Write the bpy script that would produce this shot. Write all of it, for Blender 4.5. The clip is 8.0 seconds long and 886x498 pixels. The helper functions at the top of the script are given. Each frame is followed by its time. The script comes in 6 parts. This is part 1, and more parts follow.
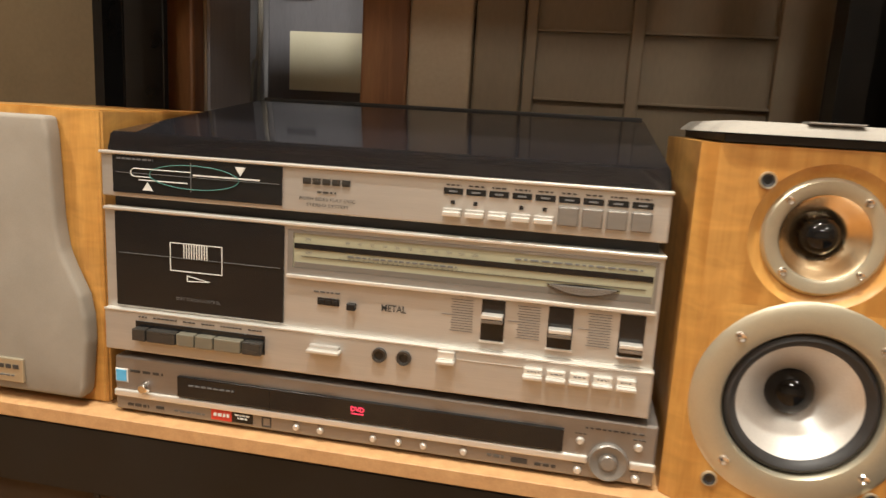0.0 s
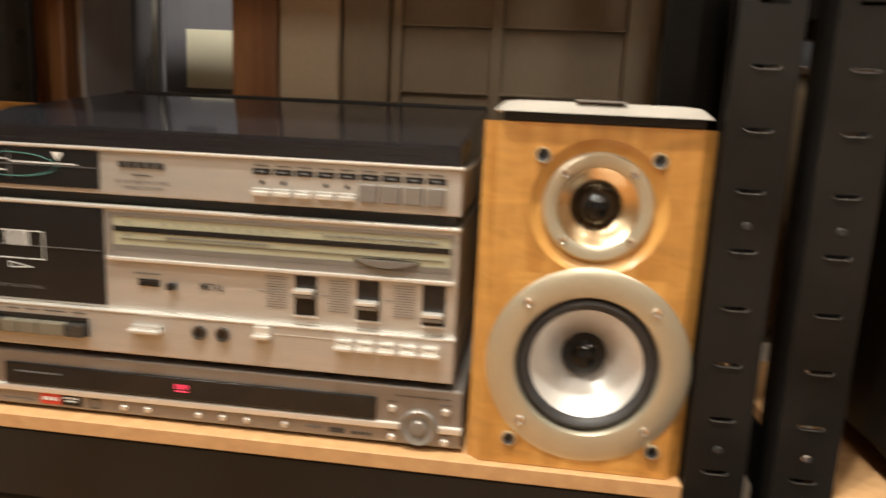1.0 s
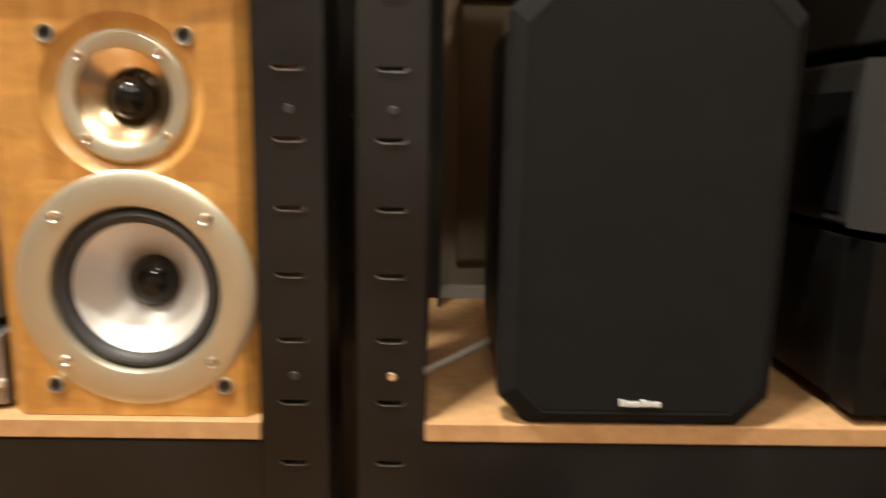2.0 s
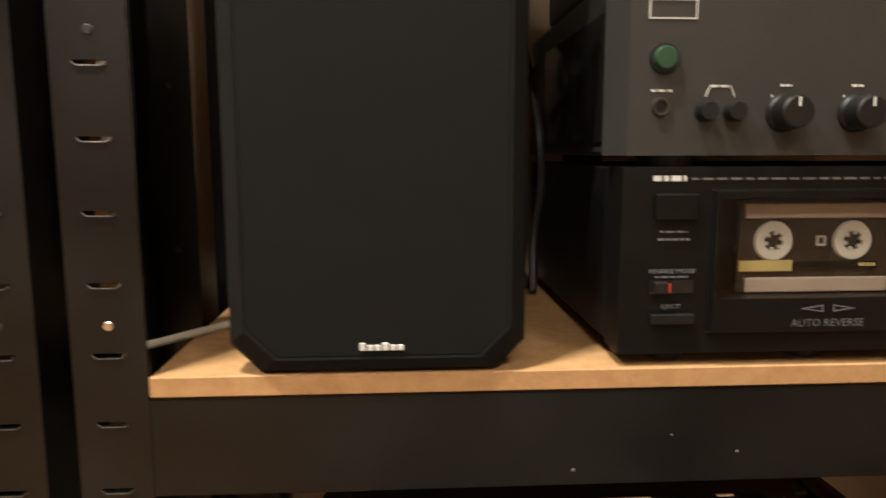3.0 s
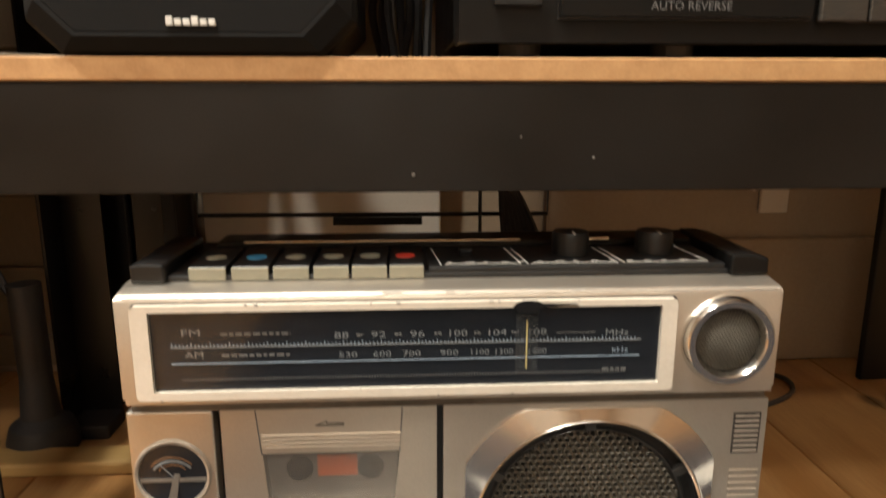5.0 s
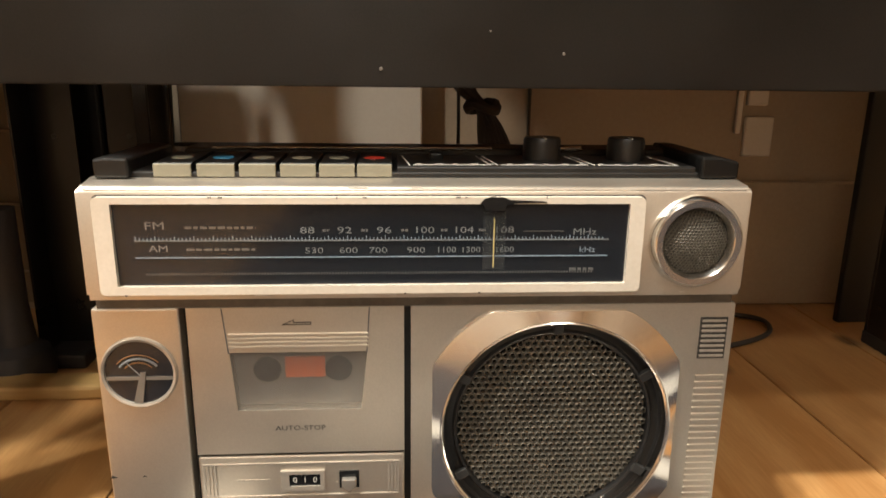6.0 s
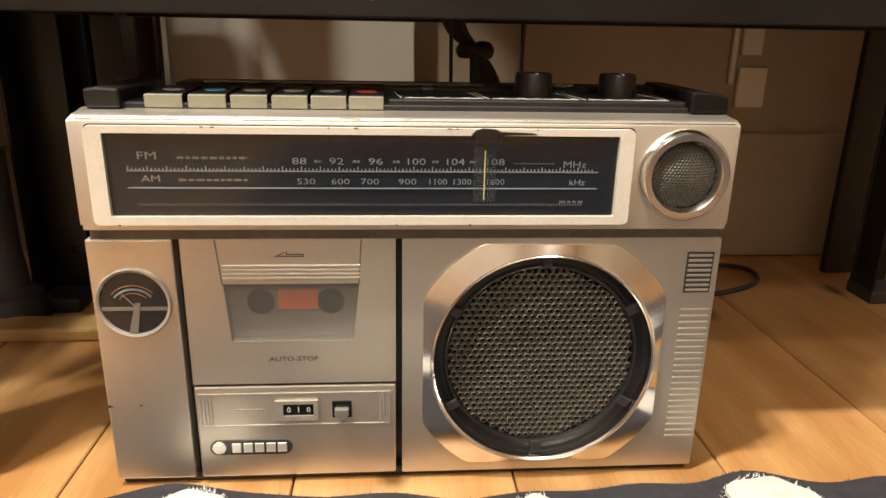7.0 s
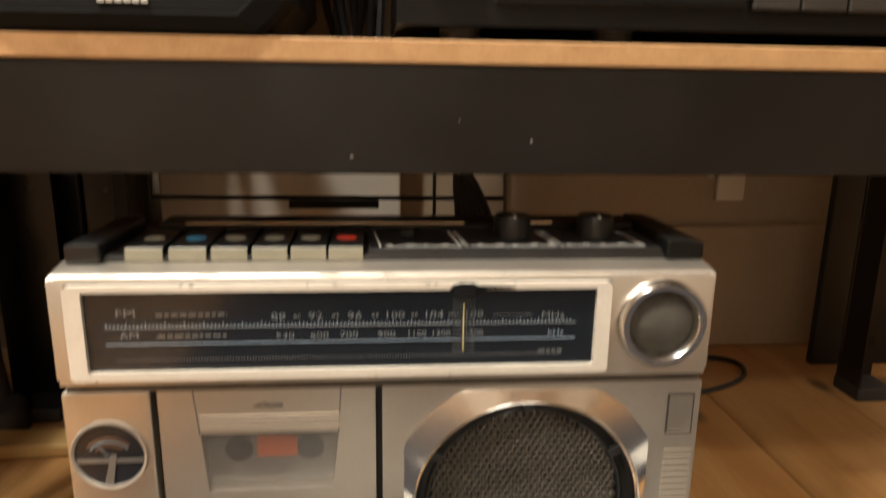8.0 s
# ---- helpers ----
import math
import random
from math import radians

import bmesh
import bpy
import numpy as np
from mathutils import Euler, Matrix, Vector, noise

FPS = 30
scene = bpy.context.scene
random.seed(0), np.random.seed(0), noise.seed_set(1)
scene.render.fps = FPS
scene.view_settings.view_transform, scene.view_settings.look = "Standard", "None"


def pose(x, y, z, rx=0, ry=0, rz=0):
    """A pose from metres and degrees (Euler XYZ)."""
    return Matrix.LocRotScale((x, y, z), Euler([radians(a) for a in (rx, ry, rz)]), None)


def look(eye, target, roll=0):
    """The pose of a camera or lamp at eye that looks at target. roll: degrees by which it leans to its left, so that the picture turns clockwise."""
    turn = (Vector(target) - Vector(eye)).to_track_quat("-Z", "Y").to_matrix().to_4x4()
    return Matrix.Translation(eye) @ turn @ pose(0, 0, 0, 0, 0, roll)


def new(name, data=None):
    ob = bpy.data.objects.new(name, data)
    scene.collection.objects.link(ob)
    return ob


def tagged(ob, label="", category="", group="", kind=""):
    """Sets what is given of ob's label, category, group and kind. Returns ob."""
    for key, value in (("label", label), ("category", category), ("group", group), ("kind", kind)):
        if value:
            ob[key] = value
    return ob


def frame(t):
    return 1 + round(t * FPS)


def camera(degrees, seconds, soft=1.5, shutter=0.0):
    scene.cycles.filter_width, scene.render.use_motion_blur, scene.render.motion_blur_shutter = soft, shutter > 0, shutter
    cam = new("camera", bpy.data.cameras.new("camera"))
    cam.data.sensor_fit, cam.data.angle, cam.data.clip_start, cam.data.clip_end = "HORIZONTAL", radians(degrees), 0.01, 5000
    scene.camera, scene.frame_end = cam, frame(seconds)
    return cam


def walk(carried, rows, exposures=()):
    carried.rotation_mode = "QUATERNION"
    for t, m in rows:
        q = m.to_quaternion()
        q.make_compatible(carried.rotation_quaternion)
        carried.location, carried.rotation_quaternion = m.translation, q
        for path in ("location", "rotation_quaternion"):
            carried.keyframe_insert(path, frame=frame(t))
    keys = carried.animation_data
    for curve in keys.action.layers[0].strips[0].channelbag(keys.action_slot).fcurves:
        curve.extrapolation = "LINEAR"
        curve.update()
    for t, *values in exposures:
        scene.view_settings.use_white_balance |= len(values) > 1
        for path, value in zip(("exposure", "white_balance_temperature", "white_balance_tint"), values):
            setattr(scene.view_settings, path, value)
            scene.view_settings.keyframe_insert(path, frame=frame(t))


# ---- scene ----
cam = camera(65.0, 8.0, shutter=0.5)
PATH = [
    (0, (-0.3215, -0.4543, 0.5927), (-0.5052, 0.5103, 0.4035), 3.29),
    (0.5, (-0.2841, -0.4775, 0.5962), (-0.4540, 0.4903, 0.4106), 3.08),
    (1, (-0.2144, -0.4625, 0.5829), (-0.3350, 0.5138, 0.4029), 2.80),
    (1.5, (-0.0868, -0.4166, 0.5447), (-0.1637, 0.5649, 0.3693), 1.79),
    (1.7, (-0.0480, -0.4050, 0.5417), (-0.1049, 0.5761, 0.3566), 1.03),
    (2, (0.0032, -0.3903, 0.5210), (0.0190, 0.5933, 0.3412), 1.07),
    (2.2, (0.0301, -0.3876, 0.5067), (0.0741, 0.5964, 0.3341), 0.79),
    (3.3, (0.1751, -0.3683, 0.4545), (0.2307, 0.6214, 0.3220), -0.22),
    (3.5, (0.1942, -0.3665, 0.4472), (0.2339, 0.6179, 0.2757), -0.51),
    (4, (0.2147, -0.3618, 0.3973), (0.2479, 0.6221, 0.2215), -0.85),
    (4.5, (0.2191, -0.3632, 0.3707), (0.2696, 0.6155, 0.1718), -0.60),
    (5, (0.2303, -0.3678, 0.3260), (0.2844, 0.6064, 0.1070), 0.02),
    (6.5, (0.2447, -0.3806, 0.2782), (0.3138, 0.5769, -0.0018), 1.00),
    (7, (0.2443, -0.3847, 0.2701), (0.3182, 0.5653, -0.0333), 1.10),
    (7.5, (0.2458, -0.3815, 0.2753), (0.3244, 0.5748, -0.0065), 0.79),
    (8, (0.2518, -0.3716, 0.3246), (0.3364, 0.5959, 0.0866), 0.88),
]
walk(cam, [(t, look(eye, target, roll)) for t, eye, target, roll in PATH], [(0, -0.5), (1, -0.42), (2.2, -0.32), (3.5, -0.22), (4.2, -0.28), (5.0, -0.05), (6.5, 0.12), (7.5, 0.1), (8, -0.05)])

# ---- world, lights, exposure ----
world = bpy.data.worlds.new("room_dark")
scene.world = world
world.use_nodes = True
world.node_tree.nodes["Background"].inputs[0].default_value = (1.0, 0.8, 0.6, 1)
world.node_tree.nodes["Background"].inputs[1].default_value = 0.02
scene.view_settings.exposure = 0.0


def area(name, eye, target, sx, sy, watts, col):
    lamp = bpy.data.lights.new(name, "AREA")
    lamp.shape, lamp.size, lamp.size_y = "RECTANGLE", sx, sy
    lamp.energy, lamp.color = watts, col
    ob = new(name, lamp)
    ob.matrix_world = look(eye, target)
    return ob


WARM = (1.0, 0.95, 0.84)
# a two-spot fitting nearly overhead, and unseen weaker fill lamps added further off
for dx in (-0.07, 0.07):
    area("ceiling_spot", (-0.36 + dx, -0.42, 2.33), (-0.2, -0.1, 0.3), 0.07, 0.07, 37, WARM)
area("fill_lamp", (-1.40, -0.95, 2.33), (-0.3, -0.1, 0.3), 0.16, 0.12, 42, WARM)
area("fill_lamp", (0.85, -1.35, 2.33), (0.3, -0.1, 0.3), 0.4, 0.14, 14, WARM)
area("fill_lamp", (-0.1, -2.4, 2.33), (0.0, 0.0, 0.4), 0.5, 0.2, 28, WARM)
# another unseen fill lamp, added to light the room beyond the doorway
area("fill_lamp", (-1.15, 0.62, 2.36), (-0.9, 0.85, 0.6), 0.16, 0.12, 4, WARM)

# ---- materials ----


def node(nt, kind, **ins):
    n = nt.nodes.new(kind)
    for k, v in ins.items():
        n.inputs[k.replace("_", " ")].default_value = v
    return n


def mat(name, a, b=None, rough=0.5, metal=0.0, scale=40, stretch=(1, 1, 1), bump=0.1, fine=400, rand=0.0,
        coat=0.0, emit=None, rvar=0.12, spec=0.5, dist=0.0004):
    """A surface whose colour wanders between a and b at two scales, with a fine relief."""
    m = bpy.data.materials.new(name)
    m.use_nodes = True
    nt = m.node_tree
    p = nt.nodes["Principled BSDF"]
    b = b or tuple(c * 0.82 for c in a)
    tc = nt.nodes.new("ShaderNodeTexCoord")
    mp = nt.nodes.new("ShaderNodeMapping")
    mp.inputs["Scale"].default_value = stretch
    nt.links.new(tc.outputs["Object"], mp.inputs[0])
    n1 = node(nt, "ShaderNodeTexNoise", Scale=scale, Detail=4.0)
    n2 = node(nt, "ShaderNodeTexNoise", Scale=fine, Detail=2.0)
    for n in (n1, n2):
        nt.links.new(mp.outputs[0], n.inputs["Vector"])
    mixf = nt.nodes.new("ShaderNodeMath")
    mixf.operation = "MULTIPLY_ADD"
    nt.links.new(n2.outputs[0], mixf.inputs[0])
    mixf.inputs[1].default_value = 0.5
    nt.links.new(n1.outputs[0], mixf.inputs[2])
    ramp = nt.nodes.new("ShaderNodeValToRGB")
    ramp.color_ramp.elements[0].position, ramp.color_ramp.elements[1].position = 0.5, 1.0
    ramp.color_ramp.elements[0].color, ramp.color_ramp.elements[1].color = (*a, 1), (*b, 1)
    nt.links.new(mixf.outputs[0], ramp.inputs[0])
    col = ramp.outputs[0]
    if rand:
        oi = nt.nodes.new("ShaderNodeObjectInfo")
        hsv = nt.nodes.new("ShaderNodeHueSaturation")
        mm = nt.nodes.new("ShaderNodeMath")
        mm.operation = "MULTIPLY_ADD"
        mm.inputs[1].default_value, mm.inputs[2].default_value = rand, 1 - rand / 2
        nt.links.new(oi.outputs["Random"], mm.inputs[0])
        nt.links.new(mm.outputs[0], hsv.inputs["Value"])
        nt.links.new(col, hsv.inputs["Color"])
        col = hsv.outputs[0]
    nt.links.new(col, p.inputs["Base Color"])
    rr = nt.nodes.new("ShaderNodeMapRange")
    rr.inputs[3].default_value, rr.inputs[4].default_value = max(0.02, rough - rvar), min(1, rough + rvar)
    nt.links.new(n1.outputs[0], rr.inputs[0])
    nt.links.new(rr.outputs[0], p.inputs["Roughness"])
    p.inputs["Metallic"].default_value = metal
    p.inputs["Specular IOR Level"].default_value = spec
    p.inputs["Coat Weight"].default_value = coat
    if bump:
        bp = nt.nodes.new("ShaderNodeBump")
        bp.inputs["Strength"].default_value, bp.inputs["Distance"].default_value = bump, dist
        nt.links.new(mixf.outputs[0], bp.inputs["Height"])
        nt.links.new(bp.outputs[0], p.inputs["Normal"])
    if emit:
        p.inputs["Emission Color"].default_value = (*emit[0], 1)
        p.inputs["Emission Strength"].default_value = emit[1]
    return m


def wood(name, light, dark, along, rings=26.0, rough=0.4, coat=0.2, rand=0.0, knots=False, figure=0.0):
    """Sawn wood: long wavering grain along one axis, fine pores, cross figure and knots if wanted."""
    m = bpy.data.materials.new(name)
    m.use_nodes = True
    nt = m.node_tree
    p = nt.nodes["Principled BSDF"]
    tc = nt.nodes.new("ShaderNodeTexCoord")
    oi = nt.nodes.new("ShaderNodeObjectInfo")
    mp = nt.nodes.new("ShaderNodeMapping")
    mp.inputs["Scale"].default_value = tuple(0.09 if i == along else 1 for i in range(3))
    nt.links.new(tc.outputs["Object"], mp.inputs[0])
    off = nt.nodes.new("ShaderNodeVectorMath")
    off.operation = "MULTIPLY_ADD"
    nt.links.new(oi.outputs["Random"], off.inputs[0])
    off.inputs[1].default_value = (3.1, 5.7, 1.9)
    nt.links.new(mp.outputs[0], off.inputs[2])
    n0 = node(nt, "ShaderNodeTexNoise", Scale=9.0, Detail=3.0, Distortion=0.6)
    n1 = node(nt, "ShaderNodeTexNoise", Scale=rings, Detail=6.0, Distortion=1.2)
    n2 = node(nt, "ShaderNodeTexNoise", Scale=500.0, Detail=2.0)
    for n in (n0, n1, n2):
        nt.links.new(off.outputs[0], n.inputs["Vector"])
    add = nt.nodes.new("ShaderNodeMath")
    add.operation = "MULTIPLY_ADD"
    nt.links.new(n2.outputs[0], add.inputs[0])
    add.inputs[1].default_value = 0.25
    nt.links.new(n1.outputs[0], add.inputs[2])
    add2 = nt.nodes.new("ShaderNodeMath")
    add2.operation = "MULTIPLY_ADD"
    nt.links.new(n0.outputs[0], add2.inputs[0])
    add2.inputs[1].default_value = 0.5
    nt.links.new(add.outputs[0], add2.inputs[2])
    ramp = nt.nodes.new("ShaderNodeValToRGB")
    e = ramp.color_ramp.elements
    e[0].position, e[1].position = 0.62, 1.0
    e[0].color, e[1].color = (*light, 1), (*dark, 1)
    nt.links.new(add2.outputs[0], ramp.inputs[0])
    col = ramp.outputs[0]
    if figure:
        mpf = nt.nodes.new("ShaderNodeMapping")
        mpf.inputs["Scale"].default_value = tuple(2.2 if i == along else 0.7 for i in range(3))
        nt.links.new(tc.outputs["Object"], mpf.inputs[0])
        nf = node(nt, "ShaderNodeTexNoise", Scale=38.0, Detail=2.0, Distortion=1.0)
        nt.links.new(mpf.outputs[0], nf.inputs["Vector"])
        fr = nt.nodes.new("ShaderNodeMapRange")
        fr.inputs[1].default_value, fr.inputs[2].default_value = 0.3, 0.7
        fr.inputs[3].default_value, fr.inputs[4].default_value = 1 - 0.3 * figure, 1 + 0.2 * figure
        nt.links.new(nf.outputs[0], fr.inputs[0])
        hf = nt.nodes.new("ShaderNodeHueSaturation")
        nt.links.new(fr.outputs[0], hf.inputs["Value"])
        nt.links.new(col, hf.inputs["Color"])
        col = hf.outputs[0]
    if knots:
        vor = node(nt, "ShaderNodeTexVoronoi", Scale=6.5)
        vor.voronoi_dimensions = "2D"
        mp2 = nt.nodes.new("ShaderNodeMapping")
        mp2.inputs["Scale"].default_value = tuple(0.6 if i == along else 1 for i in range(3))
        nt.links.new(tc.outputs["Object"], mp2.inputs[0])
        nt.links.new(mp2.outputs[0], vor.inputs["Vector"])
        kr = nt.nodes.new("ShaderNodeValToRGB")
        kr.color_ramp.elements[0].position, kr.color_ramp.elements[1].position = 0.035, 0.085
        kr.color_ramp.elements[0].color, kr.color_ramp.elements[1].color = (1, 1, 1, 1), (0, 0, 0, 1)
        nt.links.new(vor.outputs["Distance"], kr.inputs[0])
        mx = nt.nodes.new("ShaderNodeMix")
        mx.data_type = "RGBA"
        nt.links.new(kr.outputs[0], mx.inputs["Factor"])
        nt.links.new(col, mx.inputs[6])
        mx.inputs[7].default_value = (*[c * 0.35 for c in dark], 1)
        col = mx.outputs[2]
    if rand:
        hsv = nt.nodes.new("ShaderNodeHueSaturation")
        mm = nt.nodes.new("ShaderNodeMath")
        mm.operation = "MULTIPLY_ADD"
        mm.inputs[1].default_value, mm.inputs[2].default_value = rand, 1 - rand / 2
        nt.links.new(oi.outputs["Random"], mm.inputs[0])
        nt.links.new(mm.outputs[0], hsv.inputs["Value"])
        nt.links.new(col, hsv.inputs["Color"])
        col = hsv.outputs[0]
    nt.links.new(col, p.inputs["Base Color"])
    p.inputs["Roughness"].default_value, p.inputs["Coat Weight"].default_value = rough, coat
    p.inputs["Coat Roughness"].default_value = 0.25
    bp = nt.nodes.new("ShaderNodeBump")
    bp.inputs["Strength"].default_value, bp.inputs["Distance"].default_value = 0.15, 0.0004
    nt.links.new(add.outputs[0], bp.inputs["Height"])
    nt.links.new(bp.outputs[0], p.inputs["Normal"])
    return m


def clear(name, tint, rough=0.03, ior=1.5, haze=0.0, haze_tint=(0.12, 0.125, 0.15)):
    """Thin smoked or clear plastic: tinted see-through with a glossy skin."""
    m = bpy.data.materials.new(name)
    m.use_nodes = True
    nt = m.node_tree
    nt.nodes.remove(nt.nodes["Principled BSDF"])
    out = nt.nodes["Material Output"]
    tr = nt.nodes.new("ShaderNodeBsdfTransparent")
    tr.inputs[0].default_value = (*tint, 1)
    gl = nt.nodes.new("ShaderNodeBsdfGlossy")
    gl.inputs["Roughness"].default_value = rough
    fr = nt.nodes.new("ShaderNodeFresnel")
    fr.inputs[0].default_value = ior
    mx = nt.nodes.new("ShaderNodeMixShader")
    nt.links.new(fr.outputs[0], mx.inputs[0])
    nt.links.new(tr.outputs[0], mx.inputs[1])
    nt.links.new(gl.outputs[0], mx.inputs[2])
    if haze:
        df = nt.nodes.new("ShaderNodeBsdfDiffuse")
        df.inputs[0].default_value = (*haze_tint, 1)
        no = node(nt, "ShaderNodeTexNoise", Scale=35.0, Detail=5.0)
        mr = nt.nodes.new("ShaderNodeMapRange")
        mr.inputs[3].default_value, mr.inputs[4].default_value = haze * 0.5, haze * 1.5
        nt.links.new(no.outputs[0], mr.inputs[0])
        m2 = nt.nodes.new("ShaderNodeMixShader")
        nt.links.new(mr.outputs[0], m2.inputs[0])
        nt.links.new(mx.outputs[0], m2.inputs[1])
        nt.links.new(df.outputs[0], m2.inputs[2])
        mx = m2
    nt.links.new(mx.outputs[0], out.inputs[0])
    return m


M = {}
M["silver"] = mat("brushed_silver", (0.60, 0.575, 0.54), (0.485, 0.465, 0.435), 0.38, 0.65, 14, (0.06, 1, 3), 0.06, 700)
M["silver_edge"] = mat("bright_silver_edge", (0.86, 0.83, 0.77), None, 0.3, 0.6, 20, (0.1, 1, 1), 0.03)
M["radio"] = mat("champagne_silver_plastic", (0.68, 0.625, 0.545), (0.58, 0.53, 0.46), 0.42, 0.93, 18, (1, 1, 1), 0.04, 900)
M["radio_edge"] = mat("worn_silver_edge", (0.54, 0.49, 0.43), (0.38, 0.34, 0.29), 0.35, 0.5, 60, (0.5, 1, 1), 0.1)
M["cream"] = mat("cream_dial_frame", (0.78, 0.72, 0.63), (0.66, 0.60, 0.51), 0.45, 0.1, 30, (1, 1, 1), 0.06)
M["dvdsil"] = mat("warm_grey_metal", (0.33, 0.30, 0.275), (0.27, 0.245, 0.225), 0.36, 0.65, 14, (0.06, 1, 3), 0.05, 800)
M["black"] = mat("black_plastic", (0.005, 0.0048, 0.0048), (0.008, 0.0076, 0.0076), 0.42, 0, 60, (1, 1, 1), 0.15, 1200)
M["gloss"] = mat("gloss_black_panel", (0.008, 0.008, 0.009), (0.012, 0.012, 0.012), 0.12, 0, 20, (1, 1, 1), 0.0, rvar=0.04)
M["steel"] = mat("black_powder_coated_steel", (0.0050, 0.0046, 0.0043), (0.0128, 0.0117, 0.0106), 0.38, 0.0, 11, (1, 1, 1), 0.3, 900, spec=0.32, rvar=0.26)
M["cloth"] = mat("charcoal_grille_cloth", (0.0055, 0.0053, 0.0052), (0.009, 0.0087, 0.0085), 0.85, 0, 50, (1, 1, 1), 0.5, 1500, spec=0.2)
M["greycloth"] = mat("taupe_grille_cloth", (0.30, 0.265, 0.22), (0.25, 0.22, 0.18), 0.8, 0, 30, (1, 1, 1), 0.4, 1400)
M["padcloth"] = mat("light_taupe_cloth", (0.36, 0.33, 0.285), (0.28, 0.255, 0.22), 0.75, 0, 40, (1, 1, 1), 0.4, 1200)
M["honey"] = wood("honey_maple_veneer", (0.64, 0.345, 0.092), (0.43, 0.195, 0.042), 2, 30.0, 0.36, 0.35, figure=0.5)
M["honey_v"] = wood("honey_maple_dish", (0.64, 0.345, 0.095), (0.47, 0.22, 0.05), 2, 30.0, 0.36, 0.35)
M["board"] = mat("raw_particle_board", (0.55, 0.32, 0.145), (0.43, 0.235, 0.10), 0.65, 0, 90, (1, 1, 1), 0.5, 700)
M["pine"] = wood("varnished_pine", (0.54, 0.31, 0.125), (0.35, 0.165, 0.052), 1, 16.0, 0.33, 0.4, 0.35, True)
M["palewood"] = wood("pale_softwood_strip", (0.66, 0.46, 0.20), (0.5, 0.32, 0.12), 0, 24.0, 0.5, 0.1)
M["wall"] = mat("beige_wall_paint", (0.45, 0.36, 0.255), (0.385, 0.30, 0.21), 0.6, 0, 6, (1, 1, 1), 0.2, 200)
M["olive_wall"] = mat("olive_brown_wall", (0.16, 0.118, 0.066), (0.125, 0.092, 0.05), 0.55, 0, 7, (1, 1, 1), 0.2, 200)
M["panel_gap"] = mat("grey_brown_gap", (0.15, 0.13, 0.108), (0.09, 0.08, 0.067), 0.6, 0, 60, (1, 1, 1), 0.1)
M["amber"] = mat("amber_meter_print", (0.34, 0.16, 0.06), None, 0.5, 0, 50, (1, 1, 1), 0)
M["doorpaint"] = mat("taupe_door_paint", (0.25, 0.19, 0.125), (0.205, 0.155, 0.10), 0.5, 0, 8, (1, 1, 0.3), 0.15, 220)
M["whitepaint"] = mat("off_white_paint", (0.80, 0.74, 0.64), (0.74, 0.67, 0.57), 0.5, 0, 9, (1, 1, 1), 0.1, 300)
M["darkwood"] = wood("dark_brown_panel_wood", (0.085, 0.045, 0.02), (0.045, 0.022, 0.01), 2, 30.0, 0.45, 0.2)
M["slate"] = mat("dark_blue_grey_panel", (0.05, 0.052, 0.06), (0.035, 0.036, 0.042), 0.6, 0, 8, (1, 1, 0.2), 0.1, 400)
M["charcoal_tab"] = mat("dark_grey_plastic", (0.03, 0.029, 0.028), (0.022, 0.021, 0.02), 0.4, 0, 60, (1, 1, 1), 0.1, 900)
M["redwood"] = wood("red_brown_door_trim", (0.30, 0.135, 0.05), (0.17, 0.065, 0.022), 2, 30.0, 0.4, 0.2)
M["bluegrey"] = mat("blue_grey_curtain", (0.36, 0.345, 0.36), (0.28, 0.27, 0.285), 0.7, 0, 12, (1, 1, 0.05), 0.4, 300)
M["locker"] = mat("blue_grey_locker_paint", (0.19, 0.185, 0.205), (0.15, 0.147, 0.165), 0.5, 0, 9, (1, 1, 0.2), 0.15, 300)
M["paper"] = mat("cream_paper", (0.84, 0.80, 0.62), (0.78, 0.73, 0.55), 0.8, 0, 15, (1, 1, 1), 0.1)
M["chrome"] = mat("chrome", (0.86, 0.84, 0.81), (0.75, 0.73, 0.70), 0.17, 1.0, 30, (1, 1, 1), 0.03, 500, rvar=0.05)
M["surround"] = mat("satin_chrome_trim", (0.88, 0.86, 0.83), (0.78, 0.76, 0.73), 0.16, 1.0, 25, (1, 1, 1), 0.03, 500, rvar=0.08)
M["satin"] = mat("satin_champagne_ring", (0.62, 0.57, 0.44), (0.55, 0.50, 0.38), 0.36, 0.75, 40, (1, 1, 1), 0.08, 900)
M["gold"] = mat("copper_gold_horn", (0.90, 0.72, 0.48), (0.82, 0.62, 0.38), 0.22, 1.0, 20, (1, 1, 1), 0.0, rvar=0.05)


def spun(m, amount):
    """Lathe-turned metal: fine grooves run round an axis along y, so highlights fan out from it."""
    nt = m.node_tree
    tg = nt.nodes.new("ShaderNodeTangent")
    tg.direction_type, tg.axis = "RADIAL", "Y"
    p = nt.nodes["Principled BSDF"]
    nt.links.new(tg.outputs[0], p.inputs["Tangent"])
    p.inputs["Anisotropic"].default_value = amount


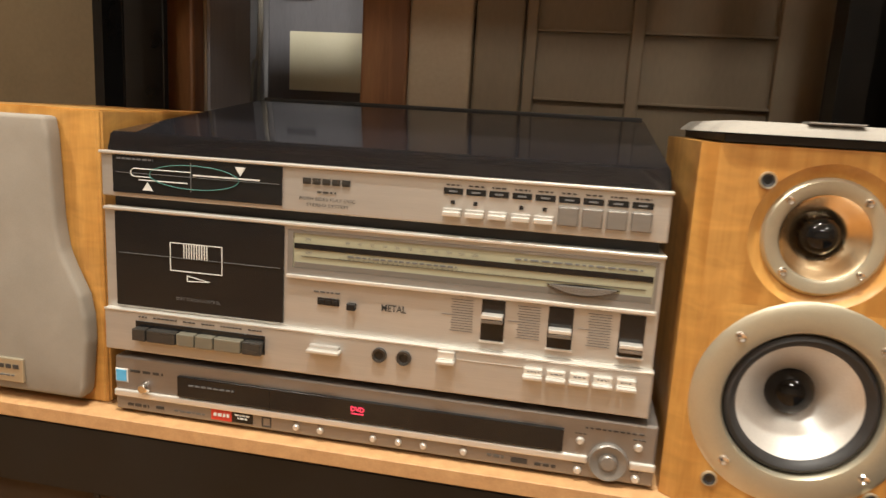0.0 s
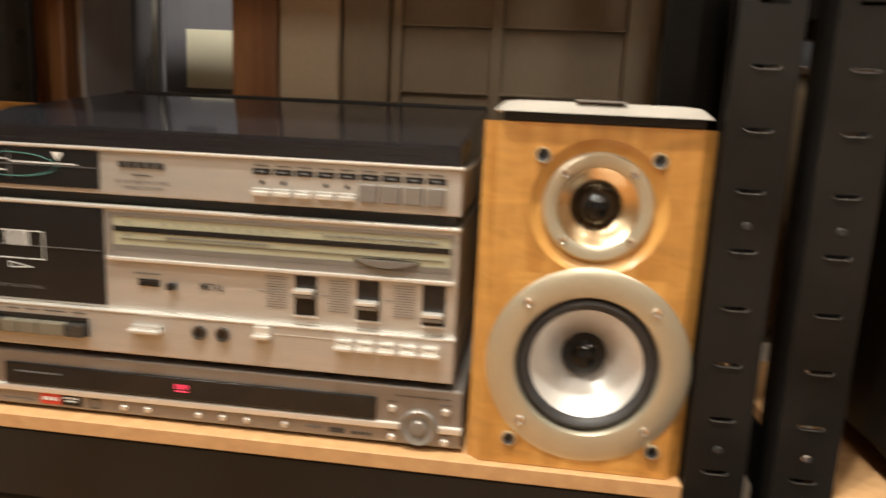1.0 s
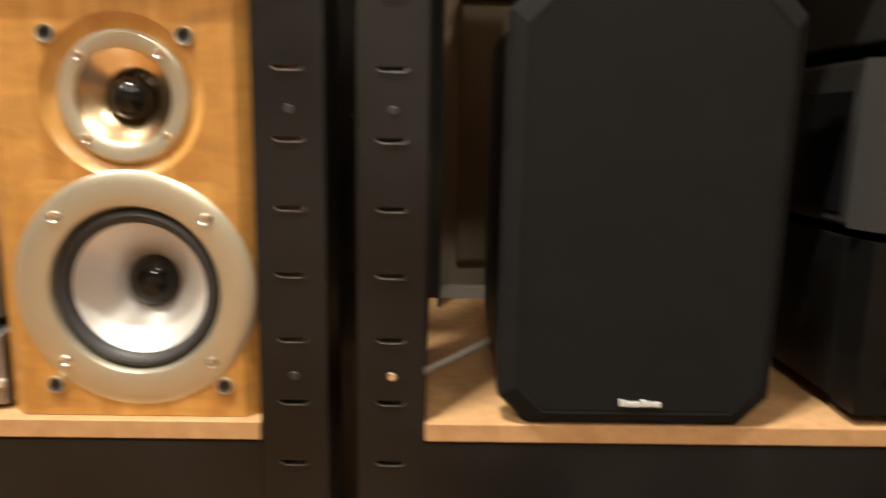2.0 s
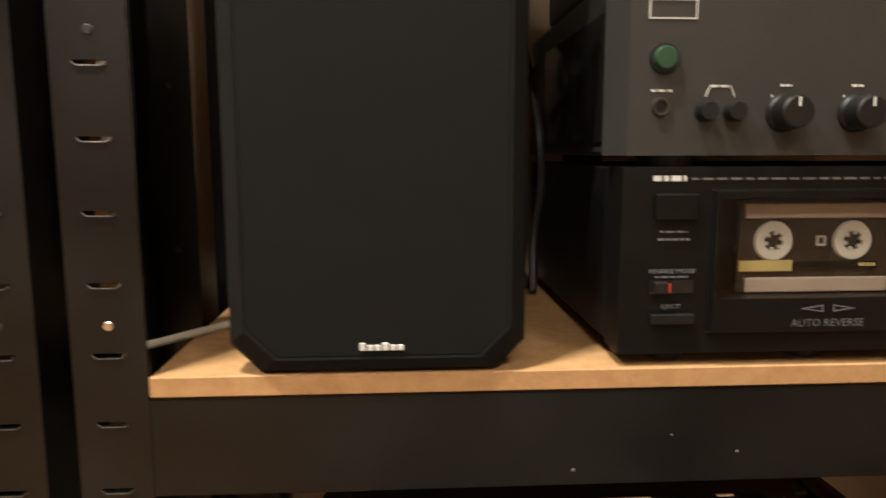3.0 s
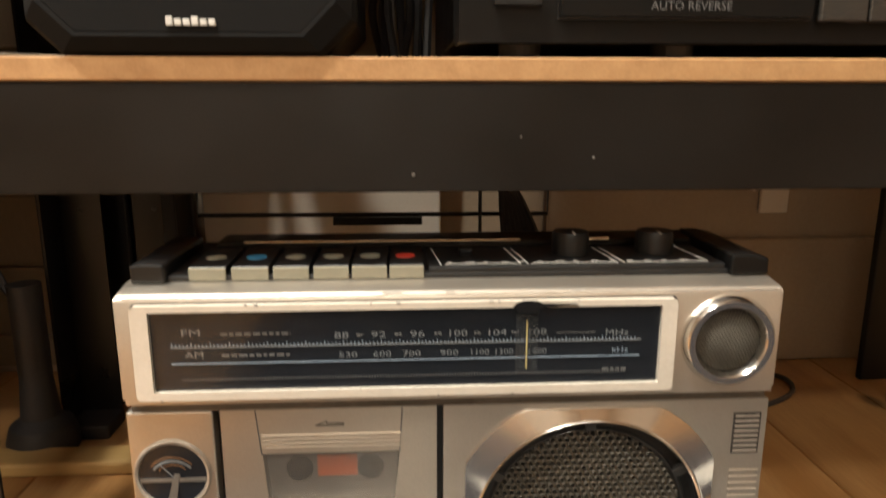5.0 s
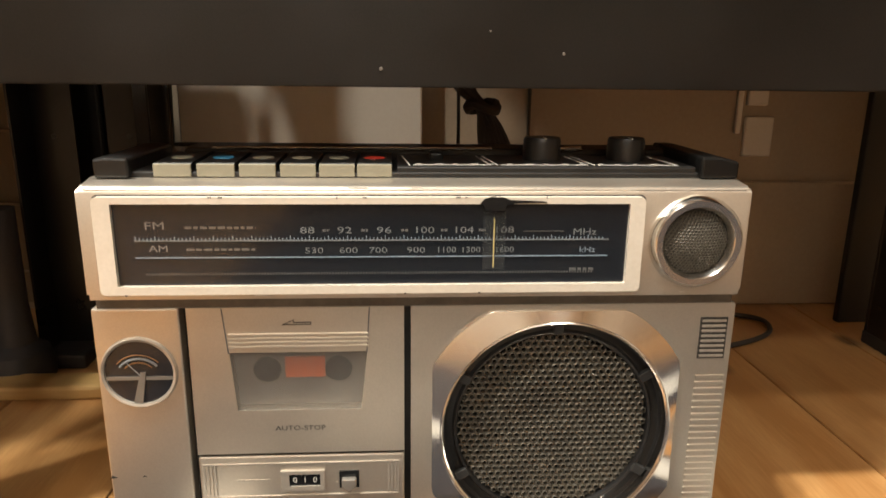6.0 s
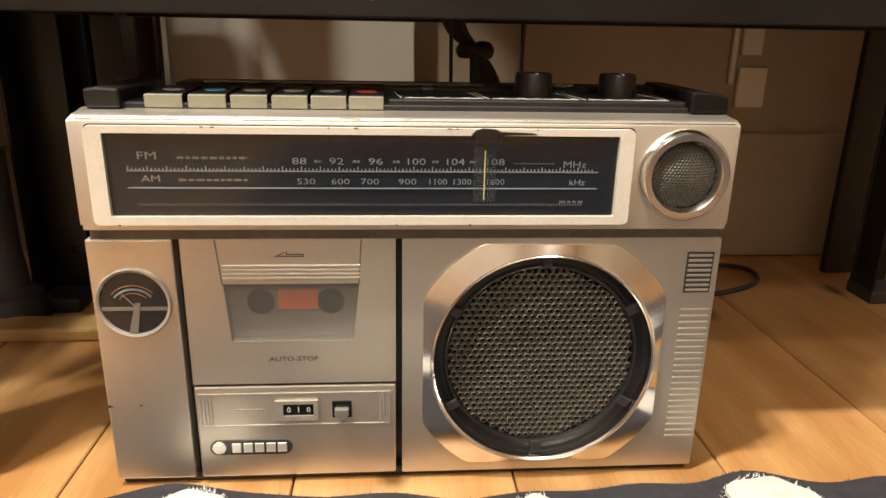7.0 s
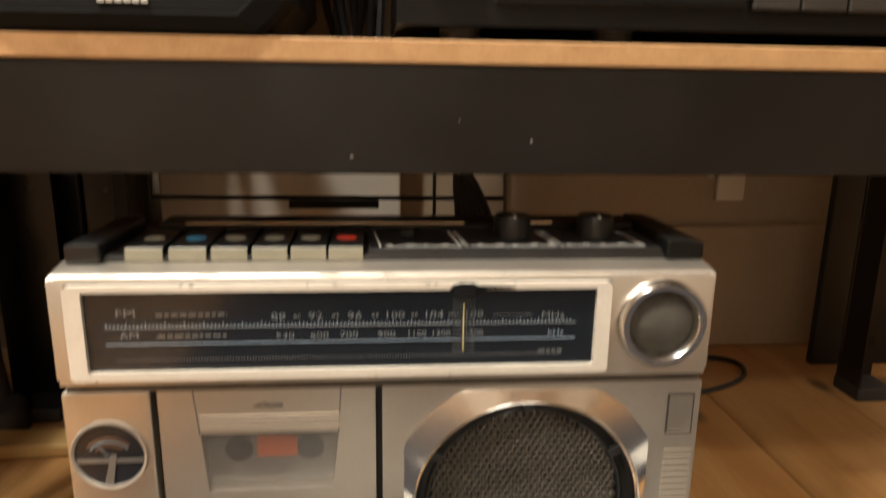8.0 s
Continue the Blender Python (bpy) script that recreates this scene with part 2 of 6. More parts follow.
spun(M["gold"], 0.85)
M["cone"] = mat("silver_paper_cone", (0.76, 0.73, 0.69), (0.66, 0.63, 0.59), 0.42, 0.5, 30, (1, 1, 1), 0.1, 600)
M["rubber"] = mat("black_rubber", (0.022, 0.020, 0.020), (0.032, 0.03, 0.03), 0.55, 0, 60, (1, 1, 1), 0.1)
M["dome"] = mat("gloss_black_dome", (0.006, 0.006, 0.006), (0.008, 0.008, 0.008), 0.06, 0, 20, (1, 1, 1), 0.0, rvar=0.02, spec=0.35)
M["keytan"] = mat("khaki_grey_keys", (0.28, 0.26, 0.195), (0.23, 0.215, 0.16), 0.5, 0, 60, (1, 1, 1), 0.1)
M["keydark"] = mat("dark_grey_keys", (0.07, 0.064, 0.057), (0.05, 0.045, 0.04), 0.28, 0.4, 40, (0.2, 1, 1), 0.05)
M["keyolive"] = mat("olive_grey_keys", (0.21, 0.19, 0.145), (0.17, 0.155, 0.115), 0.35, 0.3, 40, (0.2, 1, 1), 0.05)
M["keygrey"] = mat("grey_keys", (0.27, 0.25, 0.225), (0.22, 0.2, 0.18), 0.35, 0.4, 40, (0.2, 1, 1), 0.05)
M["dial"] = mat("tuner_scale_olive", (0.40, 0.385, 0.27), (0.34, 0.325, 0.225), 0.4, 0.1, 20, (0.3, 1, 1), 0.03)
M["dialgrey"] = mat("tuner_scale_grey", (0.20, 0.185, 0.16), (0.17, 0.155, 0.135), 0.4, 0.3, 20, (0.2, 1, 1), 0.03)
M["navy"] = mat("dark_blue_dial_glass", (0.012, 0.015, 0.021), (0.018, 0.020, 0.026), 0.2, 0, 12, (1, 1, 1), 0.0)
# the lid's diffuse grey haze stands in for pale reflections on the plastic
M["smoke"] = clear("smoked_acrylic", (0.52, 0.50, 0.51), 0.05, 1.5, 0.035, (0.20, 0.195, 0.225))
M["clear"] = clear("clear_acrylic", (0.97, 0.97, 0.96), 0.03, 1.22)
M["hazy"] = clear("scratched_window_plastic", (0.86, 0.84, 0.81), 0.14, 1.4, 0.12, (0.42, 0.39, 0.36))
M["dial_clear"] = clear("faintly_scratched_slider", (0.90, 0.90, 0.90), 0.10, 1.35, 0.05, (0.3, 0.3, 0.3))
M["deck_glass"] = clear("clear_deck_door", (0.92, 0.90, 0.87), 0.04, 1.3)
M["dial_ink"] = mat("dial_print", (0.22, 0.235, 0.25), None, 0.5, 0, 50, (1, 1, 1), 0)
# lighter grey than the posts, for the lips of their slots
M["worn"] = mat("light_steel_edge", (0.13, 0.12, 0.11), (0.06, 0.055, 0.05), 0.4, 0.6, 200, (1, 1, 1), 0.1)
M["ink"] = mat("dark_ink", (0.05, 0.045, 0.04), None, 0.6, 0, 50, (1, 1, 1), 0)
M["white_ink"] = mat("white_ink", (0.75, 0.74, 0.70), None, 0.5, 0, 50, (1, 1, 1), 0)
M["blue_ink"] = mat("pale_blue_ink", (0.26, 0.33, 0.41), None, 0.5, 0, 50, (1, 1, 1), 0)
M["grey_ink"] = mat("grey_ink", (0.15, 0.15, 0.15), None, 0.5, 0, 50, (1, 1, 1), 0)
M["teal_ink"] = mat("teal_ink", (0.06, 0.22, 0.19), None, 0.5, 0, 50, (1, 1, 1), 0)
M["red"] = mat("red_plastic", (0.62, 0.05, 0.03), None, 0.45, 0, 50, (1, 1, 1), 0.05)
M["blue"] = mat("blue_plastic", (0.05, 0.26, 0.47), None, 0.45, 0, 50, (1, 1, 1), 0.05)
M["green"] = mat("green_button", (0.028, 0.075, 0.04), None, 0.35, 0, 50, (1, 1, 1), 0.05)
M["sticker"] = mat("sky_blue_sticker", (0.10, 0.42, 0.72), None, 0.4, 0, 80, (1, 1, 1), 0.02)
M["orange"] = mat("orange_label", (0.80, 0.17, 0.045), None, 0.6, 0, 50, (1, 1, 1), 0.05)
M["tan"] = mat("tan_cardboard", (0.42, 0.26, 0.13), (0.33, 0.2, 0.1), 0.8, 0, 20, (1, 1, 1), 0.2)
M["lit_red"] = mat("lit_red_display", (0.5, 0.02, 0.05), None, 0.5, 0, 50, (1, 1, 1), 0, emit=((1.0, 0.06, 0.12), 1.6))
M["ampgrey"] = mat("grey_painted_metal", (0.042, 0.041, 0.038), (0.034, 0.033, 0.031), 0.45, 0.1, 25, (1, 1, 1), 0.2, 900)
M["deckblack"] = mat("black_deck_panel", (0.0045, 0.0044, 0.0042), (0.0075, 0.007, 0.0066), 0.36, 0.0, 25, (0.1, 1, 2), 0.08, 900, spec=0.22)
M["rug"] = mat("charcoal_plush", (0.022, 0.021, 0.026), (0.045, 0.043, 0.05), 0.95, 0, 120, (1, 1, 1), 1.0, 1500, dist=0.003)
M["rugwhite"] = mat("white_plush", (0.82, 0.80, 0.74), (0.66, 0.63, 0.57), 0.95, 0, 120, (1, 1, 1), 1.0, 1500, dist=0.003)
M["mesh"] = mat("dark_perforated_metal", (0.115, 0.103, 0.082), (0.08, 0.07, 0.056), 0.42, 0.4, 60, (1, 1, 1), 0.05)
M["tape"] = mat("clear_pink_tape_shell", (0.58, 0.47, 0.40), (0.46, 0.37, 0.31), 0.3, 0, 40, (1, 1, 1), 0.05)
M["tape_dark"] = mat("smoked_tape_shell", (0.05, 0.036, 0.027), (0.03, 0.022, 0.017), 0.25, 0, 40, (1, 1, 1), 0.03)
M["boxboard"] = mat("brown_box_board", (0.085, 0.055, 0.03), (0.065, 0.04, 0.022), 0.8, 0, 12, (1, 1, 1), 0.2)
M["hub"] = mat("milky_white_plastic", (0.78, 0.74, 0.66), None, 0.4, 0, 50, (1, 1, 1), 0.05)
M["yellow"] = mat("pale_yellow_label", (0.72, 0.58, 0.24), None, 0.6, 0, 50, (1, 1, 1), 0.05)

# ---- building helpers ----
BASE = {}


def thing(name, at, label, category, group="", kind=""):
    ob = new(name)
    ob.empty_display_size = 0.02
    ob.location = at
    BASE[ob.name] = Vector(at)
    return tagged(ob, label, category, group, kind)


def root_of(ob):
    while ob.parent:
        ob = ob.parent
    return ob


def finish(name, bm, material, smooth=False):
    bmesh.ops.recalc_face_normals(bm, faces=bm.faces[:])
    me = bpy.data.meshes.new(name)
    bm.to_mesh(me)
    bm.free()
    me.materials.append(M[material] if isinstance(material, str) else material)
    if smooth:
        for poly in me.polygons:
            poly.use_smooth = True
        me.set_sharp_from_angle(angle=radians(35))
    return me


def part(name, bm, material, parent, label="", smooth=False):
    bm.transform(Matrix.Translation(-BASE[root_of(parent).name]))
    ob = new(name, finish(name, bm, material, smooth))
    ob.parent = parent
    ob.visible_shadow = material not in ("clear", "hazy", "dial_clear", "deck_glass")
    return tagged(ob, label)


def solid(name, bm, material, label, category="", kind="", smooth=False, group=""):
    ob = new(name, finish(name, bm, material, smooth))
    BASE[ob.name] = Vector((0, 0, 0))
    return tagged(ob, label, category, group, kind)


def box(x0, x1, y0, y1, z0, z1, bev=0.0, seg=2, bm=None):
    out = bm or bmesh.new()
    b = bmesh.new()
    bmesh.ops.create_cube(b, size=1.0)
    bmesh.ops.transform(b, verts=b.verts, matrix=Matrix.LocRotScale(((x0 + x1) / 2, (y0 + y1) / 2, (z0 + z1) / 2), None, (abs(x1 - x0), abs(y1 - y0), abs(z1 - z0))))
    if bev:
        bmesh.ops.bevel(b, geom=b.edges[:], offset=bev, segments=seg, affect="EDGES", profile=0.5)
    return merge(out, b)


def merge(out, b):
    tmp = bpy.data.meshes.new("tmp")
    b.to_mesh(tmp)
    b.free()
    out.from_mesh(tmp)
    bpy.data.meshes.remove(tmp)
    return out


def lathe(cx, cz, y, profile, n=48, bm=None, a0=0.0, a1=2 * math.pi):
    """Turns (radius, depth) points about an axis along y; depth grows away from the viewer's side."""
    bm = bm or bmesh.new()
    rings = []
    for r, d in profile:
        if r < 1e-6:
            rings.append([bm.verts.new((cx, y + d, cz))])
        else:
            rings.append([bm.verts.new((cx + r * math.cos(a), y + d, cz + r * math.sin(a))) for a in (2 * math.pi * i / n for i in range(n))])
    for p, q in zip(rings, rings[1:]):
        for i in range(n):
            j = (i + 1) % n
            vs = [p[i % len(p)], p[j % len(p)], q[j % len(q)], q[i % len(q)]]
            vs = list(dict.fromkeys(vs))
            if len(vs) > 2:
                bm.faces.new(vs)
    return bm


def turned(cx, cy, z, profile, n=32, bm=None):
    """Turns (radius, height) points about an upright axis."""
    b = lathe(0, 0, 0, [(r, -h) for r, h in profile], n)
    b.transform(Matrix.Translation((cx, cy, z)) @ Matrix.Rotation(radians(-90), 4, "X"))
    return merge(bm, b) if bm else b


def prism(pts, y0, y1, bev=0.0, bm=None, seg=2):
    """A plate with outline pts (x, z), from y0 to y1."""
    b = bmesh.new()
    f = b.faces.new([b.verts.new((x, y0, z)) for x, z in pts])
    ex = bmesh.ops.extrude_face_region(b, geom=[f])
    bmesh.ops.translate(b, verts=[v for v in ex["geom"] if isinstance(v, bmesh.types.BMVert)], vec=(0, y1 - y0, 0))
    if bev:
        bmesh.ops.bevel(b, geom=b.edges[:], offset=bev, segments=seg, affect="EDGES", profile=0.5)
    return merge(bm, b) if bm else b


def plate_with_hole(outer, inner, y0, y1, bm=None):
    """A frame between two outlines (x, z) with the same number of points."""
    bm = bm or bmesh.new()
    n = len(outer)
    rows = [[bm.verts.new((x, y, z)) for x, z in o] for o, y in ((outer, y0), (inner, y0), (inner, y1), (outer, y1))]
    for a, b in zip(rows, rows[1:] + rows[:1]):
        for i in range(n):
            j = (i + 1) % n
            bm.faces.new((a[i], a[j], b[j], b[i]))
    return bm


def rect(x0, x1, z0, z1):
    return [(x0, z0), (x1, z0), (x1, z1), (x0, z1)]


def tube(pts, r, n=8, bm=None):
    """A round cable through points."""
    bm = bm or bmesh.new()
    pts = [Vector(p) for p in pts]
    rings = []
    for i, p in enumerate(pts):
        d = (pts[min(i + 1, len(pts) - 1)] - pts[max(i - 1, 0)]).normalized()
        u = d.orthogonal().normalized() if i == 0 else (u - d * u.dot(d)).normalized()
        v = d.cross(u)
        rings.append([bm.verts.new(p + r * (math.cos(a) * u + math.sin(a) * v)) for a in (2 * math.pi * k / n for k in range(n))])
    for a, b in zip(rings, rings[1:]):
        for k in range(n):
            bm.faces.new((a[k], a[(k + 1) % n], b[(k + 1) % n], b[k]))
    bm.faces.new(rings[0])
    bm.faces.new(list(reversed(rings[-1])))
    return bm


def curve_pts(pts, n=8):
    """Points on a smooth line through pts."""
    out = []
    p = [Vector(q) for q in pts]
    p = [2 * p[0] - p[1]] + p + [2 * p[-1] - p[-2]]
    for i in range(1, len(p) - 2):
        for k in range(n):
            t = k / n
            a, b, c, d = p[i - 1 : i + 3]
            out.append(0.5 * ((2 * b) + (c - a) * t + (2 * a - 5 * b + 4 * c - d) * t * t + (3 * b - a - 3 * c + d) * t**3))
    return out + [p[-2]]


def letters(text, x, z, y, size, material, parent, align="LEFT", name="lettering", width=None, bold=0.0):
    """Raised lettering that faces the viewer's side."""
    cu = bpy.data.curves.new(name, "FONT")
    cu.body, cu.size, cu.align_x, cu.align_y = text, size, align, "CENTER"
    cu.resolution_u, cu.offset = 2, bold
    tmp = bpy.data.objects.new("tmp", cu)
    scene.collection.objects.link(tmp)
    dg = bpy.context.evaluated_depsgraph_get()
    me = bpy.data.meshes.new_from_object(tmp.evaluated_get(dg))
    bpy.data.objects.remove(tmp)
    b = bmesh.new()
    b.from_mesh(me)
    bpy.data.meshes.remove(me)
    if width and b.verts:
        xs = [v.co.x for v in b.verts]
        s = width / (max(xs) - min(xs))
        b.transform(Matrix.Diagonal((s, 1, 1, 1)))
    b.transform(Matrix.Translation((x, y, z)) @ Matrix.Rotation(radians(90), 4, "X"))
    return part(name, b, material, parent)


def bar(x0, x1, z0, z1, y, bm=None):
    return box(x0, x1, y, y + 0.0006, z0, z1, 0, bm=bm)


def dashes(x0, x1, z0, z1, y, gaps, bm=None):
    """Small bars in place of fine print."""
    bm = bm or bmesh.new()
    rng = random.Random(int(abs(x0 * 9000 + z0 * 7000)))
    x = x0
    while x < x1:
        w = min(rng.uniform(0.6, 1.6) * gaps, x1 - x)
        bar(x, x + w, z0, z1, y, bm)
        x += w + gaps * 0.45
    return bm


def honeycomb(cx, cz, y, radius, pitch, hole, depth, material):
    """A perforated sheet: hexagonal cells, each with a round hole sunk into it."""
    bm = bmesh.new()
    hexr = pitch / math.sqrt(3)
    rows = int(radius / (hexr * 1.5)) + 1
    for j in range(-rows, rows + 1):
        for i in range(-int(radius / pitch) - 1, int(radius / pitch) + 2):
            x, z = (i + 0.5 * (j % 2)) * pitch, j * hexr * 1.5
            if math.hypot(x, z) > radius - pitch * 0.3:
                continue
            ang = [math.pi / 6 + k * math.pi / 3 for k in range(6)]
            o = [bm.verts.new((cx + x + hexr * math.cos(a), y + 0.12 * pitch, cz + z + hexr * math.sin(a))) for a in ang]
            h = [bm.verts.new((cx + x + hole * math.cos(a), y - 0.06 * pitch, cz + z + hole * math.sin(a))) for a in ang]
            d = [bm.verts.new((cx + x + hole * math.cos(a), y + depth, cz + z + hole * math.sin(a))) for a in ang]
            for k in range(6):
                q = (k + 1) % 6
                bm.faces.new((o[k], o[q], h[q], h[k]))
                bm.faces.new((h[k], h[q], d[q], d[k]))
    return bm

# ---- room shell ----
WALL_Y = 0.44
solid("wall_back", plate_with_hole(rect(-3.0, 3.0, 0, 2.4), rect(-0.834, -0.606, 0.002, 2.1), WALL_Y, WALL_Y + 0.12), "wall", "beige painted wall behind the shelves", kind="structure")
# unseen wall; off-white so that the chrome reflects grey
solid("wall_front", box(-3.0, 3.0, -3.12, -3.0, 0, 2.4), "whitepaint", "unseen wall across the room, off-white for its reflections", kind="structure")
solid("wall_west", box(-3.12, -3.0, -3.12, 0.56, 0, 2.4), "wall", "beige painted side wall", kind="structure")
solid("wall_east", box(3.0, 3.12, -3.12, 0.56, 0, 2.4), "wall", "beige painted side wall", kind="structure")
solid("ceiling", box(-3.12, 3.12, -3.12, 1.02, 2.4, 2.5), "whitepaint", "off-white painted ceiling", kind="structure")
floor = solid("floor", box(-3.12, 3.12, -3.12, 1.02, -0.06, -0.012), "tan", "varnished knotty pine plank floor", kind="structure")
solid("wall_beyond", box(-1.9, 0.1, 0.90, 1.02, 0, 2.4), "bluegrey", "blue-grey wall seen through the doorway", kind="structure")
solid("wall_beyond", box(-2.02, -1.9, 0.56, 1.02, 0, 2.4), "wall", "beige side wall beyond the doorway", kind="structure")
solid("wall_beyond", box(0.1, 0.22, 0.56, 1.02, 0, 2.4), "wall", "beige side wall beyond the doorway", kind="structure")
solid("baseboard", box(-0.01, 3.0, WALL_Y - 0.014, WALL_Y, 0, 0.155, 0.003), "wall", "beige painted tall baseboard", kind="structure")
for x in (0.0, 0.396):
    solid("trim", box(x - 0.0018, x + 0.0018, WALL_Y - 0.004, WALL_Y + 0.01, 0.155, 0.34), "darkwood", "dark seam strip on the wall", kind="structure")

# panel added to give this side of the wall a darker colour
solid("trim", box(-3.0, -0.951, WALL_Y - 0.012, WALL_Y - 0.0005, 0, 2.4), "olive_wall", "darker olive-brown panel added over the wall beside the doorway", kind="structure")

# ---- doorway and door behind the upper shelf ----
DY = WALL_Y - 0.002
solid("trim", box(-0.95, -0.835, DY - 0.03, DY, 0, 2.1, 0.004), "redwood", "red-brown wooden door casing", kind="structure")
solid("trim", box(-0.8338, -0.8290, WALL_Y + 0.001, WALL_Y + 0.119, 0.003, 2.099, 0.001), "bluegrey", "blue-grey painted door jamb", kind="structure")
solid("trim", box(-0.605, -0.545, DY - 0.03, DY, 0, 2.1, 0.004), "redwood", "red-brown wooden door casing", kind="structure")
solid("trim", box(-0.545, -0.466, DY - 0.024, DY, 0, 2.1, 0.004), "wall", "beige painted door casing", kind="structure")
solid("trim", box(-0.464, -0.404, DY - 0.018, DY, 0, 2.1, 0.004), "doorpaint", "taupe painted door stop", kind="structure")
door = thing("door_1", (-0.2, DY, 0), "taupe painted panel door, closed", "door", kind="structure")
part("stile", box(-0.402, -0.388, DY - 0.014, DY, 0.01, 2.05, 0.002), "doorpaint", door)
part("stile", box(-0.278, -0.262, DY - 0.014, DY, 0.01, 2.05, 0.002), "doorpaint", door)
part("stile", box(-0.115, -0.045, DY - 0.014, DY, 0.01, 2.05, 0.002), "doorpaint", door)
for i in range(18):
    z = 0.0487 + 0.0815 * i
    part("rail", box(-0.388, -0.115, DY - 0.013, DY - 0.0002, z - 0.0022, z + 0.0012, 0.0008), "doorpaint", door)
part("panel", box(-0.388, -0.115, DY - 0.004, DY - 0.001, 0.01, 2.0), "doorpaint", door)
solid("trim", box(-0.043, -0.03, DY - 0.02, DY, 0, 2.1, 0.003), "whitepaint", "pale edge of the door casing", kind="structure")

curtain = bmesh.new()
rows = []
for i in range(81):
    x = -1.45 + 0.50 * i / 80
    y = 0.845 + 0.012 * math.sin(i * 0.33) + 0.004 * math.sin(i * 0.9)
    rows.append([curtain.verts.new((x, y, z)) for z in (0.0, 2.2)])
for a, b in zip(rows, rows[1:]):
    curtain.faces.new((a[0], b[0], b[1], a[1]))
bmesh.ops.solidify(curtain, geom=curtain.faces[:], thickness=0.003)
cu = solid("curtain", curtain, "bluegrey", "blue-grey curtain hanging beyond the doorway", "curtain", smooth=True)
locker = thing("metal_locker", (-0.72, 0.87, 0), "grey-blue metal locker standing beyond the doorway", "locker")
part("body", box(-0.935, -0.42, 0.842, 0.895, 0.0, 1.7, 0.004), "locker", locker)
part("vent_slot", box(-0.905, -0.845, 0.8400, 0.8425, 0.7905, 0.8020, 0.0006), "slate", locker)
pn = thing("paper_notice", (-0.80, 0.838, 0.62), "cream sheet of paper fixed to the grey locker", "paper")
part("sheet", box(-0.888, -0.700, 0.8385, 0.8405, 0.624, 0.733), "paper", pn)
wire = thing("hanging_cord", (-0.94, 0.80, 0), "pale grey cords hanging beyond the doorway", "cable")
for dx in (0, 0.014):
    part("cord", tube(curve_pts([(-0.955 + dx, 0.80, 0.002), (-0.952 + dx, 0.80, 0.4), (-0.945 + dx * 0.9, 0.80, 0.65), (-0.930 + dx * 0.2, 0.80, 0.85), (-0.925, 0.80, 2.3)]), 0.003, 8), "padcloth", wire, smooth=True)

# low wooden panelling behind the second unit
solid("trim", box(0.032, 0.62, WALL_Y - 0.022, WALL_Y, 0.36, 0.655, 0.002), "doorpaint", "taupe painted panel on the wall", kind="structure")
solid("trim", box(0.032, 0.62, WALL_Y - 0.030, WALL_Y, 0.655, 0.666, 0.002), "darkwood", "brown wooden ledge on the wall", kind="structure")
# panel added over the wall; its dark colour stands in for shade
solid("trim", box(0.032, 0.62, WALL_Y - 0.012, WALL_Y, 0.666, 1.3, 0.002), "slate", "dark blue-grey panel added over the wall in place of shade", kind="structure")
solid("trim", box(0.236, 0.252, WALL_Y - 0.026, WALL_Y, 0.666, 1.3, 0.002), "redwood", "orange-brown upright wooden strip on the wall", kind="structure")

# wall plates and what leans on the wall
white = thing("white_board", (0.2, 0.425, 0), "white painted board leaning on the wall", "board")
part("board", box(0.004, 0.271, 0.416, 0.424, 0.0, 0.330, 0.002), "whitepaint", white)
for (x0, x1, z0, z1) in ((0.655, 0.69, 0.185, 0.232), (0.655, 0.68, 0.245, 0.29), (0.643, 0.650, 0.212, 0.29), (0.815, 0.85, 0.215, 0.29)):
    pl = thing("wall_plate", (x0, WALL_Y, z0), "small white plastic plate on the wall", "wall plate", "wall plates")
    part("plate", box(x0, x1, WALL_Y - 0.006, WALL_Y, z0, z1, 0.002), "whitepaint", pl)

# ---- shelving ----
SLOT0 = 0.5102
PITCH = 0.0385


def post(x0, x1, yf, side, name="post"):
    """An angle post: a front flange with slots, and a side flange along y. yf: its front; side: -1 or 1 for the edge that folds back."""
    return_parts = bmesh.new()
    cx = (x0 + x1) / 2
    hw, hh, t = 0.0085, 0.0013, 0.0022
    deep = 1 if yf < 0.1 else -1
    y0, y1 = (yf, yf + t)
    box(x0, cx - hw, y0, y1, 0.012, 1.5, bm=return_parts)
    box(cx + hw, x1, y0, y1, 0.012, 1.5, bm=return_parts)
    if yf > 0.1:
        box(cx - hw, cx + hw, y0, y1, 0.012, 1.5, bm=return_parts)
    z = 0.012
    k0 = math.ceil((0.03 - SLOT0) / PITCH)
    zs = [SLOT0 + PITCH * k for k in range(k0, k0 + 38)] if yf < 0.1 else []
    for s in zs:
        box(cx - hw, cx + hw, y0, y1, z, s - hh, bm=return_parts)
        z = s + hh
    if yf < 0.1:
        box(cx - hw, cx + hw, y0, y1, z, 1.5, bm=return_parts)
    outer = side if yf < 0.1 and -0.1 < x0 < 0 else -side
    xs = (x0, x0 + t) if outer < 0 else (x1 - t, x1)
    box(xs[0], xs[1], y0 + deep * t, y0 + deep * (0.060 if -0.1 < x0 < -0.09 and yf < 0.1 else 0.036), 0.012, 1.5, bm=return_parts)
    return return_parts


